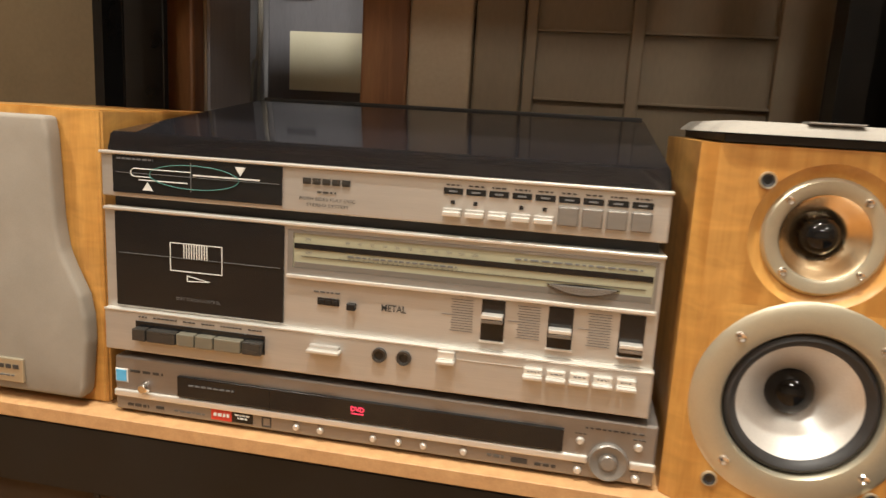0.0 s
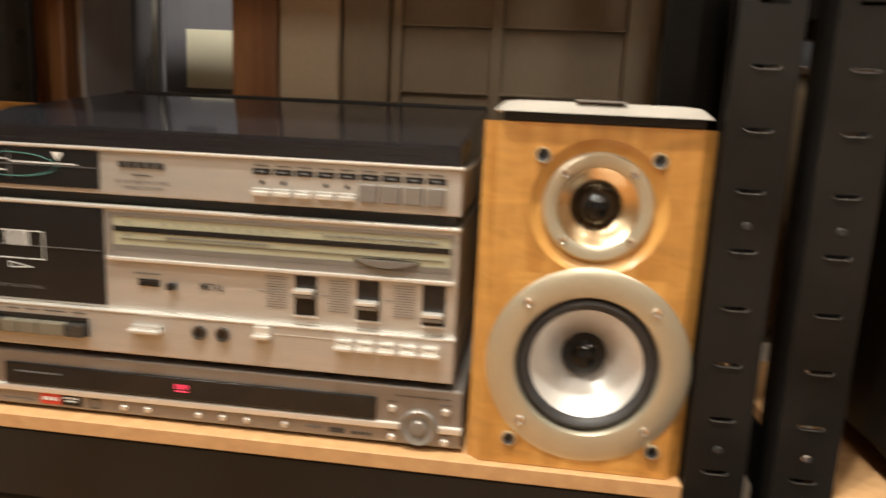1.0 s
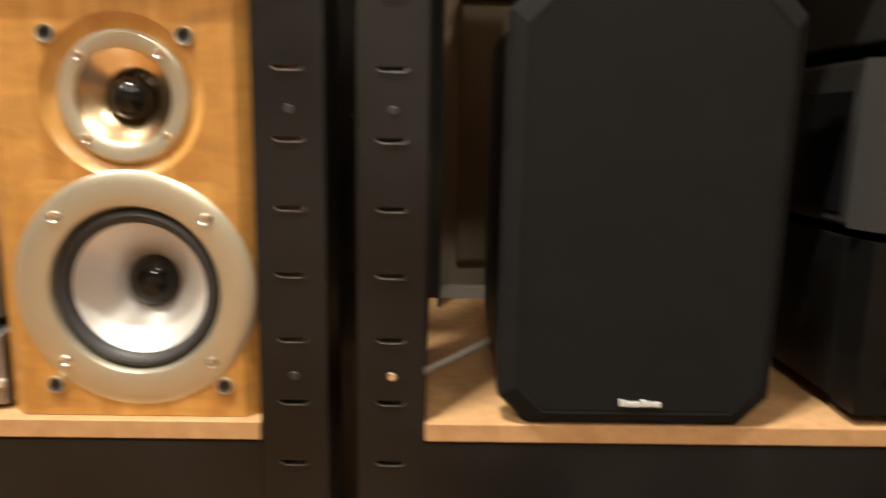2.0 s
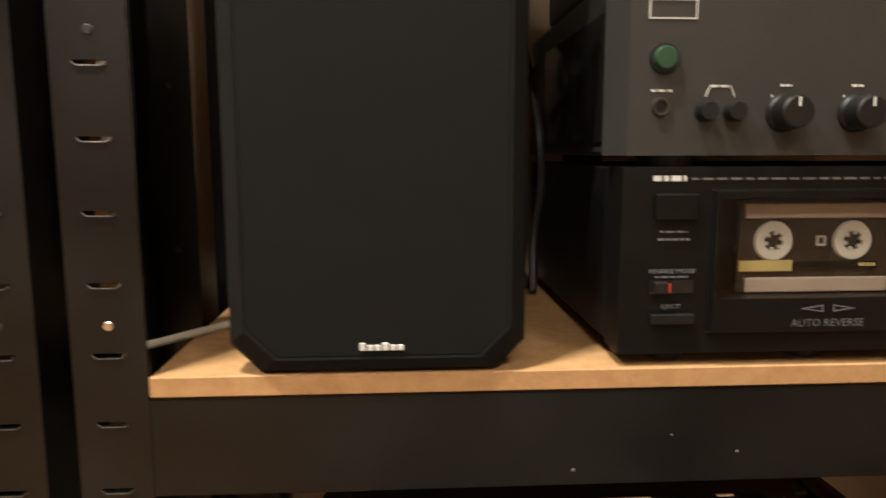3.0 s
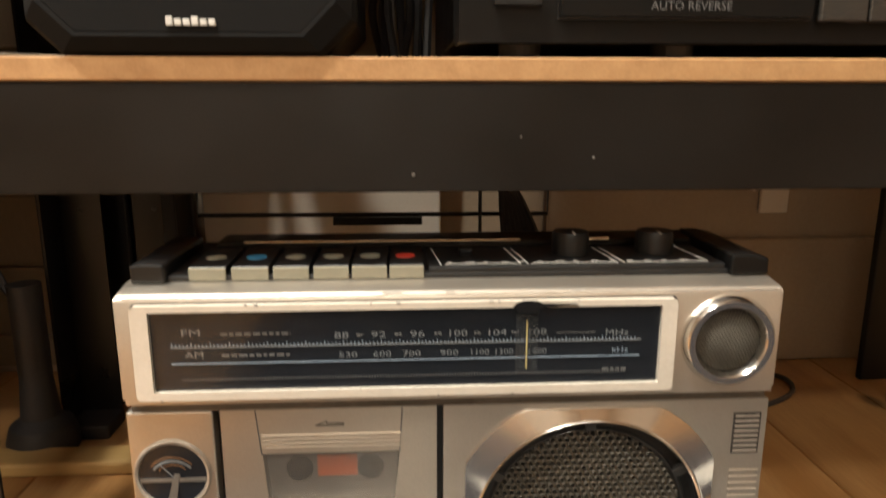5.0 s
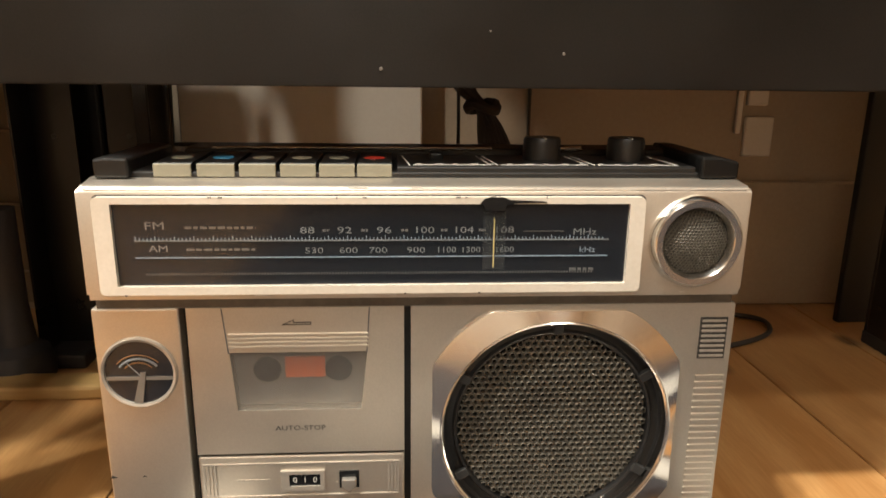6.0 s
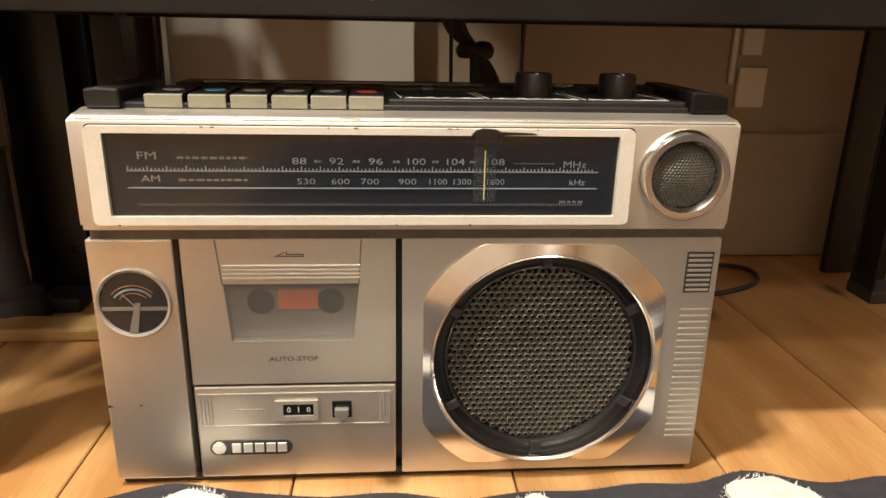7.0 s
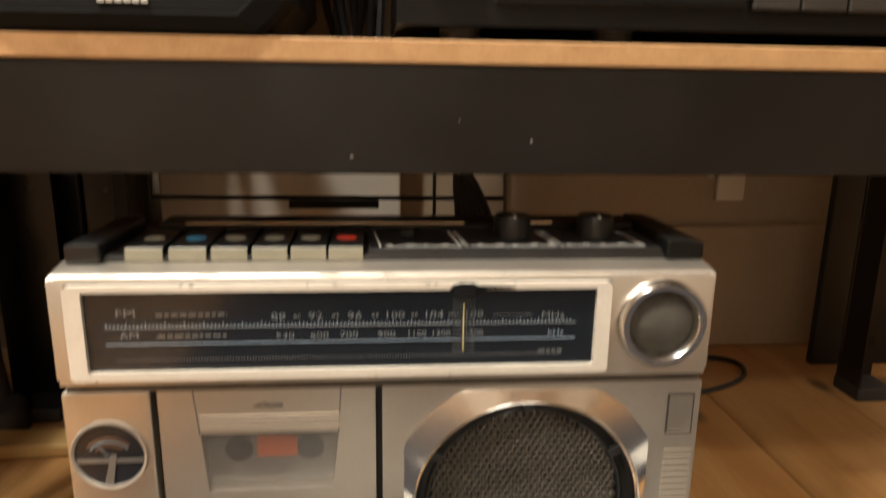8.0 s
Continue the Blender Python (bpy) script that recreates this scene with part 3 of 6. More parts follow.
def shelving(name, xa, xb, upper, group, label):
    """A boltless unit between the inner edges xa and xb of its posts."""
    u = thing(name, ((xa + xb) / 2, 0.16, 0), label, "shelving unit", group)
    w = 0.0395
    for yf in (0.0, 0.300):
        for x0, x1, s in ((xa - w, xa, -1), (xb, xb + w, 1)):
            if yf > 0.1 and xa > -0.5 and s < 0:
                x0, x1 = -0.0280, 0.0115
            p = part("post", post(x0, x1, yf, s), "steel", u)
            part("foot", box(x0 - 0.001, x1 - (0.012 if yf < 0.1 else -0.001), yf - 0.001 if yf < 0.1 else yf - 0.038, yf + (0.012 if yf < 0.1 else 0.004), 0.0, 0.014, 0.002), "rubber", p)
            for k in range(-3, 9):
                s = SLOT0 - PITCH * k
                cxx = (x0 + x1) / 2
                if yf < 0.1:
                    lip = tube([(cxx - 0.0088, yf - 0.0002, s + 0.0004), (cxx - 0.0062, yf - 0.0007, s - 0.0016), (cxx + 0.0062, yf - 0.0007, s - 0.0016), (cxx + 0.0088, yf - 0.0002, s + 0.0004)], 0.00038, 5)
                    part("slot_lip", lip, "worn", p)
            for k in (-1, 3, 7):
                z = SLOT0 - PITCH * (k + 0.58)
                part("screw", lathe((x0 + x1) / 2 + 0.0005, z, yf - 0.0006, [(0, 0), (0.0022, 0.0), (0.003, 0.0008)], 12), "chrome" if k == 3 and xa > -0.1 and x0 < 0 else "rubber", p)
    # shelves above the first are unseen additions; they shade what stands below
    for zb in (0.332, upper, 1.38):
        for yf, d in ((0.0, 1), (0.300, -1)):
            bm = bmesh.new()
            t = 0.002
            lo, hi = zb - 0.0575, zb - 0.0008
            fold = [(0.016, lo), (0.0, lo), (0.0, hi), (0.02, hi), (0.02, hi - t), (t, hi - t), (t, lo + t), (0.016, lo + t)]
            ends = [[bm.verts.new((x, yf + d * y, z)) for y, z in fold] for x in (xa + 0.0004, xb - 0.0004)]
            for i in range(8):
                bm.faces.new((ends[0][i], ends[0][i - 1], ends[1][i - 1], ends[1][i]))
            for e in ends:
                bm.faces.new(e)
            bmesh.ops.recalc_face_normals(bm, faces=bm.faces[:])
            bmesh.ops.bevel(bm, geom=[e for e in bm.edges if abs(e.verts[0].co.x - e.verts[1].co.x) > 0.1], offset=0.0008, segments=2, affect="EDGES")
            part("beam", bm, "steel", u)
        for xs in (xa, xb - 0.002):
            part("side_beam", box(xs, xs + 0.002, 0.022, 0.278, zb - 0.0575, zb - 0.0008), "steel", u)
        part("shelf_board", box(xa + 0.0006, xb - 0.0006, -0.0008, 0.3008, zb, zb + 0.0118, 0.0007, 1), "board", u, "raw particle board shelf")
    return u


U1 = shelving("shelving_unit", -0.86, -0.0968, 0.99, "shelving units", "black steel boltless shelving with raw board shelves")
U2 = shelving("shelving_unit", 0.0, 0.748, 0.7365, "shelving units", "black steel boltless shelving beside its twin")
for x, z, s in ((0.2351, 0.2838, 0.0011), (0.3312, 0.2925, 0.0009), (0.292, 0.3035, 0.0006)):
    part("paint_chip", lathe(x, z, -0.0007, [(0, 0), (s * 0.8, 0.0001), (s, 0.0006)], 7), "keygrey", U2)
TOP = 0.3438
# black sheets added to darken the gaps between posts, hiding the lit wall
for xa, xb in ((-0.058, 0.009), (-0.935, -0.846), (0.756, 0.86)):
    bp = thing("blackout_sheet", ((xa + xb) / 2, 0.365, 0), "tall narrow black sheet added to darken the gap behind the shelf posts", "hardboard sheet", "hardboard sheets")
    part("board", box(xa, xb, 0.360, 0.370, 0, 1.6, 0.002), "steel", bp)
bp = thing("blackout_sheet", (-0.095, 0.345, 0), "low black sheet added to darken the gap behind the shelf posts", "hardboard sheet", "hardboard sheets")
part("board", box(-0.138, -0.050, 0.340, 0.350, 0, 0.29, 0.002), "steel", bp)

# ---- record player stereo ----
SX0, SX1, SY = -0.6775, -0.2615, 0.0137


def stereo():
    s = thing("record_player_stereo", ((SX0 + SX1) / 2, SY + 0.15, 0.392), "silver record player stereo with smoked lid, on a disc player", "stereo system")
    y = SY
    top = part("upper_cabinet", box(SX0, SX1, y, y + 0.27, 0.5182, 0.5505, 0.0012), "silver", s)
    part("edge_trim", box(SX0 - 0.0006, SX1 + 0.0006, y - 0.0022, y + 0.006, 0.5503, 0.5526, 0.0006), "silver_edge", s)
    part("waist", box(SX0 + 0.004, SX1 - 0.004, y + 0.010, y + 0.265, 0.5096, 0.5184), "black", s)
    low = part("lower_cabinet", box(SX0 + 0.0015, SX1, y, y + 0.27, 0.431, 0.5098, 0.001), "silver", s)
    part("edge_trim", box(SX0 + 0.0015, SX1 + 0.0004, y - 0.0022, y + 0.006, 0.5080, 0.5104, 0.0006), "silver_edge", s)
    base = part("base_cabinet", box(SX0 + 0.002, SX1 + 0.0008, y - 0.005, y + 0.27, 0.3975, 0.4305, 0.0015), "silver", s)
    part("edge_trim", box(SX0 + 0.002, SX1 + 0.0008, y - 0.0056, y + 0.002, 0.4296, 0.4312, 0.0005), "silver_edge", s)
    for fx in (SX0 + 0.05, SX1 - 0.05):
        for fy in (0.05, 0.23):
            part("foot", turned(fx, fy, 0.3925, [(0, 0), (0.012, 0), (0.013, 0.005), (0, 0.006)], 16), "rubber", s)
    # smoked lid: sloping top, thin walls
    lid = bmesh.new()
    x0, x1 = SX0 + 0.004, SX1 - 0.001
    yb = y + 0.262
    pts = [(x0, y + 0.001, 0.5527), (x1, y + 0.001, 0.5527), (x1 - 0.002, y + 0.003, 0.5668), (x0 + 0.002, y + 0.003, 0.5668),
           (x0, yb, 0.5527), (x1, yb, 0.5527), (x1 - 0.002, yb, 0.5985), (x0 + 0.002, yb, 0.5985)]
    v = [lid.verts.new(p) for p in pts]
    for f in ((0, 1, 2, 3), (3, 2, 6, 7), (0, 3, 7, 4), (1, 5, 6, 2), (4, 7, 6, 5)):
        lid.faces.new([v[i] for i in f])
    bmesh.ops.recalc_face_normals(lid, faces=lid.faces[:])
    bmesh.ops.bevel(lid, geom=[e for e in lid.edges if len(e.link_faces) == 2], offset=0.0015, segments=2, affect="EDGES")
    bmesh.ops.solidify(lid, geom=lid.faces[:], thickness=0.0022)
    lidp = part("lid", lid, "smoke", s, "smoked clear plastic lid")
    part("hinge_bar", box(x0 + 0.004, x1 - 0.004, yb - 0.003, yb + 0.003, 0.594, 0.6005, 0.001), "black", lidp)
    part("deck_plate", box(SX0 + 0.008, SX1 - 0.008, y + 0.008, y + 0.26, 0.5505, 0.5535, 0.001), "keydark", s)
    # indicator panel
    p1 = part("indicator_panel", box(-0.667, -0.5306, y - 0.0012, y + 0.002, 0.5217, 0.5497), "gloss", s)
    yy = y - 0.0017
    bm = bmesh.new()
    bar(-0.664, -0.5325, 0.5368, 0.5372, yy, bm)
    bar(-0.6025, -0.6019, 0.526, 0.5475, yy, bm)
    part("line_print", bm, "grey_ink", p1)
    bm = bmesh.new()
    box(-0.6005, -0.5475, yy, yy + 0.0005, 0.5382, 0.5392, bm=bm)
    box(-0.645, -0.605, yy, yy + 0.0005, 0.5318, 0.5326, bm=bm)
    arm = [(-0.602, 0.5405)] + [(-0.648 + 0.0035 * math.cos(a), 0.5375 + 0.003 * math.sin(a)) for a in (math.pi / 2 + k * math.pi / 8 for k in range(9))] + [(-0.635, 0.5345)]
    tube_bm = tube([(x, yy, z) for x, z in arm], 0.00035, 5, bm)
    part("arm_print", tube_bm, "white_ink", p1)
    oval = [(-0.600 + 0.036 * math.cos(a), yy, 0.5368 + 0.0088 * math.sin(a)) for a in (2 * math.pi * k / 40 for k in range(41))]
    part("disc_print", tube(oval, 0.0003, 5), "teal_ink", p1)
    part("marker", prism([(-0.567, 0.5472), (-0.5585, 0.5472), (-0.5628, 0.5405)], yy, yy + 0.0005), "white_ink", p1)
    part("marker", prism([(-0.642, 0.5245), (-0.6335, 0.5245), (-0.6378, 0.5308)], yy, yy + 0.0005), "white_ink", p1)
    part("fine_print", dashes(-0.663, -0.633, 0.5467, 0.5480, yy, 0.0026), "grey_ink", p1)
    # badge and print
    bm = bmesh.new()
    for k in range(5):
        x = -0.5148 + k * 0.0073
        bar(x, x + 0.0060, 0.5390, 0.5434, y - 0.0012, bm)
        box(x + 0.0012, x + 0.0048, y - 0.0016, y, 0.5404, 0.5420, bm=bm)
    part("badge", bm, "keydark", s, "raised dark silver badge")
    bm = dashes(-0.504, -0.490, 0.5330, 0.5344, y - 0.0006, 0.0028)
    part("fine_print", bm, "ink", s)
    letters("BOTH SIDES PLAY DISC", -0.4965, 0.5285, y - 0.0006, 0.0034, "ink", s, "CENTER", width=0.042)
    letters("STEREO SYSTEM", -0.4965, 0.5242, y - 0.0006, 0.0034, "ink", s, "CENTER", width=0.031)
    # function keys of the player
    xs = [(-0.4127, -0.3985), (-0.397, -0.3826), (-0.3812, -0.3670), (-0.3655, -0.3514), (-0.3500, -0.3358), (-0.3345, -0.3196), (-0.3185, -0.3040), (-0.3026, -0.2882), (-0.2868, -0.2726)]
    for i, (a, b) in enumerate(xs):
        plate = part("key_label", box(a + 0.0004, b - 0.0004, y - 0.0008, y + 0.001, 0.5398, 0.5440), "gloss", s)
        part("fine_print", dashes(a + 0.002, b - 0.002, 0.5455, 0.5466, y - 0.0005, 0.0022), "ink", s)
        part("symbol", bar((a + b) / 2 - 0.003, (a + b) / 2 + 0.003, 0.5412, 0.5424, y - 0.0013), "grey_ink", plate)
        if i < 5:
            part("key", box(a + 0.0008, b - 0.0008, y - 0.006, y + 0.001, 0.5248, 0.5282, 0.0006), "silver_edge", s)
            part("key_face", box(a + 0.0008, b - 0.0008, y - 0.003, y + 0.001, 0.5283, 0.5300, 0.0004), "silver", s)
        else:
            part("key", box(a + 0.0006, b - 0.0006, y - 0.004, y + 0.001, 0.5245, 0.5376, 0.001), "keygrey", s)
        if i in (0, 1, 3, 4):
            part("lamp_window", box((a + b) / 2 - 0.0014, (a + b) / 2 + 0.0014, y - 0.0008, y + 0.001, 0.5330, 0.5356), "gloss", s)
    # cassette window
    cw = part("cassette_window", box(-0.6665, -0.5285, y - 0.0016, y + 0.002, 0.4335, 0.5072, 0.0005), "gloss", s)
    yy = y - 0.0021
    bm = bmesh.new()
    bar(-0.663, -0.531, 0.4752, 0.4756, yy, bm)
    part("line_print", bm, "grey_ink", cw)
    bm = plate_with_hole(rect(-0.6200, -0.5770, 0.4650, 0.4870), rect(-0.6194, -0.5776, 0.4656, 0.4864), yy, yy + 0.0005)
    for k in range(10):
        x = -0.6088 + k * 0.0021
        bar(x, x + 0.0008, 0.4752, 0.4864, yy, bm)
    part("cassette_print", bm, "white_ink", cw)
    part("arrow_print", plate_with_hole([(-0.6062, 0.4575), (-0.5865, 0.4588), (-0.6062, 0.4625)], [(-0.6055, 0.4582), (-0.59, 0.4591), (-0.6055, 0.4617)], yy, yy + 0.0005), "white_ink", cw)
    letters("SOFT TOUCH CONTROL", -0.597, 0.4435, yy, 0.0036, "grey_ink", cw, "CENTER", width=0.037)
    # tuner
    tn = part("tuner_frame", plate_with_hole(rect(-0.5258, -0.2650, 0.4712, 0.5052), rect(-0.5214, -0.2672, 0.4770, 0.5030), y - 0.001, y + 0.003), "keygrey", s)
    part("frame_lip", box(-0.5258, -0.2640, y - 0.0034, y + 0.001, 0.4696, 0.4722, 0.0005), "silver_edge", tn)
    part("scale", box(-0.5214, -0.2672, y - 0.0002, y + 0.002, 0.4770, 0.5030), "dial", tn)
    yy = y - 0.0008
    part("scale_band", bar(-0.5205, -0.2678, 0.4915, 0.4955, yy), "gloss", tn)
    part("scale_band", bar(-0.5205, -0.2678, 0.4772, 0.4815, yy), "dialgrey", tn)
    bm = bmesh.new()
    bar(-0.515, -0.272, 0.4860, 0.4862, yy, bm)
    for k in range(40):
        x = -0.486 + 0.0036 * k
        bar(x, x + 0.0003, 0.4862, 0.4872, yy, bm)
    part("scale_marks", bm, "ink", tn)
    for k, n in enumerate(range(88, 109, 2)):
        letters(str(n), -0.480 + 0.0092 * k, 0.4985, yy, 0.0032, "grey_ink", tn, "CENTER")
    letters("FM", -0.512, 0.4985, yy, 0.0034, "grey_ink", tn)
    letters("AM", -0.512, 0.4888, yy, 0.0034, "grey_ink", tn)
    part("fine_print", dashes(-0.48, -0.40, 0.4882, 0.4894, yy, 0.003), "grey_ink", tn)
    part("fine_print", dashes(-0.36, -0.275, 0.4982, 0.4994, yy, 0.004), "grey_ink", tn)
    lens = [(-0.3130 + 0.0245 * u / 10, 0.4838 + 0.0012 * (1 - (u / 10) ** 2)) for u in range(-10, 11)]
    lens += [(-0.3130 + 0.0245 * u / 10, 0.4838 - 0.0062 * (1 - (u / 10) ** 2)) for u in range(9, -10, -1)]
    part("tuning_slot", prism(lens, y - 0.0012, y + 0.001), "gloss", tn)
    wheel = bmesh.new()
    for k in range(24):
        u = (k - 11.5) / 12
        a0 = -0.313 + 0.0225 * u
        bulge = 0.0034 * math.sqrt(1 - u * u * 0.95)
        box(a0 - 0.0008, a0 + 0.0008, y - 0.0012 - bulge, y, 0.4834 - 0.0046 * (1 - u * u), 0.4840, bm=wheel)
    part("tuning_wheel", wheel, "keygrey", tn, "ribbed metal tuning wheel")
    # middle strip
    ct = part("tape_counter", box(-0.5018, -0.4852, y - 0.0012, y + 0.001, 0.4512, 0.4564), "gloss", s)
    for k in range(3):
        part("digit_wheel", box(-0.5008 + 0.0052 * k, -0.4966 + 0.0052 * k, y - 0.0018, y, 0.4522, 0.4554, 0.0004), "black", ct)
    part("fine_print", dashes(-0.505, -0.484, 0.4600, 0.4612, y - 0.0006, 0.0025), "grey_ink", s)
    part("reset_button", box(-0.4785, -0.4720, y - 0.005, y, 0.4500, 0.4552, 0.0008), "black", s)
    letters("METAL", -0.4442, 0.4537, y - 0.0006, 0.0072, "ink", s, "CENTER", bold=0.0001, width=0.0185)
    for a, b, kz, lx in ((-0.3805, -0.3640, 0.4575, -0.405), (-0.3340, -0.3170, 0.4525, -0.358), (-0.2862, -0.2695, 0.4475, -0.310)):
        slot = part("slider_slot", box(a, b, y - 0.001, y + 0.001, 0.4385, 0.4680, 0.0004), "gloss", s)
        part("slot_lip", box(a - 0.0006, b + 0.0006, y - 0.0026, y, 0.4374, 0.4388, 0.0004), "silver_edge", slot)
        part("slider_knob", box(a + 0.0008, b - 0.0008, y - 0.009, y - 0.001, kz - 0.0012, kz + 0.0016, 0.0005), "silver_edge", slot, "ridged silver slider")
        part("slider_knob", box(a + 0.0008, b - 0.0008, y - 0.008, y - 0.001, kz - 0.0044, kz - 0.0018, 0.0005), "keygrey", slot)
        bm = bmesh.new()
        for k in range(13):
            bar(lx + 0.0035 - (0.001 if k % 3 == 0 else 0), lx + 0.0185, 0.4430 + 0.0019 * k, 0.4434 + 0.0019 * k, y - 0.0005, bm)
        bar(lx - 0.004, lx + 0.003, 0.4545, 0.4548, y - 0.0005, bm)
        tagged(part("slider_scale", bm, "grey_ink", s), kind="stuff")
        part("fine_print", dashes(lx + 0.008, lx + 0.018, 0.4687, 0.4696, y - 0.0006, 0.0025), "grey_ink", s)
    # bottom strip
    yb = y - 0.005
    tray = part("key_slot", box(-0.6482, -0.5408, yb - 0.0008, yb + 0.002, 0.4085, 0.4232, 0.0004), "gloss", s)
    for i, (a, b) in enumerate(((-0.6474, -0.6362), (-0.6350, -0.6112), (-0.6100, -0.5955), (-0.5945, -0.5802), (-0.5790, -0.5575), (-0.5562, -0.5416))):
        part("key", prism([(a, 0.4092), (b, 0.4092), (b, 0.4190), (a, 0.4190)], yb - 0.007, yb, 0.0008), "keydark" if i in (0, 1, 5) else "keyolive", tray)
        part("fine_print", dashes(a + 0.002, b - 0.002, 0.4262, 0.4272, yb - 0.0006, 0.002), "ink", s)
    sw = part("power_switch", box(-0.5056, -0.4806, yb - 0.008, yb, 0.4172, 0.4198, 0.0007), "silver_edge", s)
    part("switch_face", box(-0.5045, -0.4818, yb - 0.004, yb, 0.4199, 0.4225, 0.0006), "silver", sw)
    for x in (-0.4519, -0.4337):
        jk = part("jack", lathe(x, 0.4198, yb - 0.002, [(0.0034, 0.006), (0.0034, 0.0), (0.0052, -0.0006), (0.0056, 0.002)], 28), "keydark", s, smooth=True)
        part("jack_hole", lathe(x, 0.4198, yb - 0.0012, [(0, 0), (0.0036, 0)], 20), "gloss", jk)
    sw = part("mode_switch", box(-0.4092, -0.3962, yb - 0.007, yb, 0.4205, 0.4232, 0.0007), "silver_edge", s)
    part("switch_face", box(-0.4088, -0.3966, yb - 0.003, yb, 0.4235, 0.4290, 0.0005), "silver_edge", sw)
    part("line_print", bar(-0.395, -0.349, 0.4236, 0.4238, yb - 0.0004), "silver_edge", s)
    for k in range(5):
        a = -0.3480 + 0.01572 * k
        key = part("selector_key", box(a, a + 0.0136, yb - 0.007, yb, 0.4172, 0.4198, 0.0007), "silver_edge", s)
        part("key_face", box(a + 0.0004, a + 0.0132, yb - 0.0035, yb, 0.4199, 0.4246, 0.0006), "silver_edge", key)
        part("fine_print", dashes(a + 0.003, a + 0.011, 0.4222, 0.4230, yb - 0.004, 0.002), "grey_ink", key)
    return s


stereo()

# ---- disc player ----


def disc_player():
    y, x0, x1 = 0.0113, -0.6695, -0.2530
    d = thing("disc_player", ((x0 + x1) / 2, 0.16, TOP), "warm grey metal disc player, switched on, on the shelf", "disc player")
    part("body", box(x0, x1, y, y + 0.28, 0.3470, 0.3918, 0.0016), "dvdsil", d)
    for fx in (x0 + 0.04, x1 - 0.04):
        for fy in (0.04, 0.25):
            part("foot", turned(fx, fy, TOP, [(0, 0), (0.014, 0), (0.014, 0.0036), (0, 0.0036)], 16), "rubber", d)
    part("trim_strip", box(x0 - 0.0004, -0.2985, y - 0.0022, y + 0.002, 0.3585, 0.3640, 0.0012), "silver_edge", d, "polished silver strip")
    part("trim_strip", box(-0.2700, x1 + 0.0004, y - 0.0022, y + 0.002, 0.3585, 0.3640, 0.0012), "silver_edge", d)
    disp = part("display_window", box(-0.6140, -0.3164, y - 0.0028, y + 0.002, 0.3655, 0.3820, 0.0006), "gloss", d)
    part("tray_seam", bar(-0.5370, -0.5366, 0.3657, 0.3818, y - 0.0031), "black", disp)
    part("fine_print", dashes(-0.604, -0.566, 0.3752, 0.3764, y - 0.0034, 0.003), "grey_ink", disp)
    letters("DVD", -0.4668, 0.3755, y - 0.0034, 0.0052, "lit_red", disp, "CENTER", name="lit_letters", bold=0.0002, width=0.0105)
    part("lit_bar", bar(-0.4716, -0.4620, 0.3716, 0.3723, y - 0.0034), "lit_red", disp)
    st = part("sticker", box(-0.6690, -0.6583, y - 0.0007, y + 0.001, 0.3700, 0.3812, 0.0003), "white_ink", d, "sky blue energy sticker with white edge")
    part("sticker_face", bar(-0.6680, -0.6593, 0.3710, 0.3802, y - 0.0012), "sticker", st)
    part("power_button", lathe(-0.6428, 0.3682, y, [(0, -0.006), (0.0032, -0.006), (0.0042, -0.0045), (0.0046, 0.0)], 28), "chrome", d, smooth=True)
    part("badge", dashes(-0.656, -0.628, 0.3792, 0.3812, y - 0.0005, 0.0055), "ink", d)
    part("badge", dashes(-0.659, -0.6405, 0.3508, 0.3530, y - 0.0005, 0.0034), "ink", d)
    part("badge", bar(-0.634, -0.6275, 0.3512, 0.3536, y - 0.0005), "ink", d)
    part("fine_print", dashes(-0.618, -0.592, 0.3512, 0.3524, y - 0.0005, 0.003), "grey_ink", d)
    part("sticker", bar(-0.5862, -0.5690, 0.3497, 0.3590, y - 0.0008), "red", d, "red label")
    part("sticker", bar(-0.5688, -0.5516, 0.3500, 0.3588, y - 0.0008), "gloss", d, "black label")
    bm = dashes(-0.584, -0.571, 0.3530, 0.3556, y - 0.0013, 0.0026)
    dashes(-0.566, -0.554, 0.3555, 0.3567, y - 0.0013, 0.002, bm)
    dashes(-0.564, -0.556, 0.3530, 0.3542, y - 0.0013, 0.002, bm)
    part("fine_print", bm, "white_ink", d)
    part("badge", plate_with_hole(rect(-0.544, -0.5365, 0.3495, 0.3575), rect(-0.5432, -0.5373, 0.3503, 0.3567), y - 0.0006, y), "ink", d)
    for x in (-0.5160, -0.4965, -0.4550, -0.4354, -0.4165, -0.3864):
        part("button", lathe(x, 0.3530, y, [(0, -0.0022), (0.0018, -0.0022), (0.0024, -0.0014), (0.0026, 0.0)], 20), "silver_edge", d, smooth=True)
        part("fine_print", dashes(x - 0.0022, x + 0.0022, 0.3572, 0.3579, y - 0.0006, 0.0016), "ink", d)
    part("badge", bar(-0.3518, -0.3402, 0.3508, 0.3545, y - 0.0006), "ink", d)
    part("badge", dashes(-0.335, -0.320, 0.3510, 0.3530, y - 0.0006, 0.003), "ink", d)
    part("badge", dashes(-0.369, -0.357, 0.3525, 0.3545, y - 0.0006, 0.003), "grey_ink", d)
    kn = part("jog_ring", lathe(-0.2845, 0.3618, y, [(0, -0.0035), (0.0062, -0.0035), (0.0064, -0.002), (0.0072, -0.0022), (0.0126, -0.0042), (0.0136, -0.0032), (0.0138, 0)], 40), "keygrey", d, smooth=True)
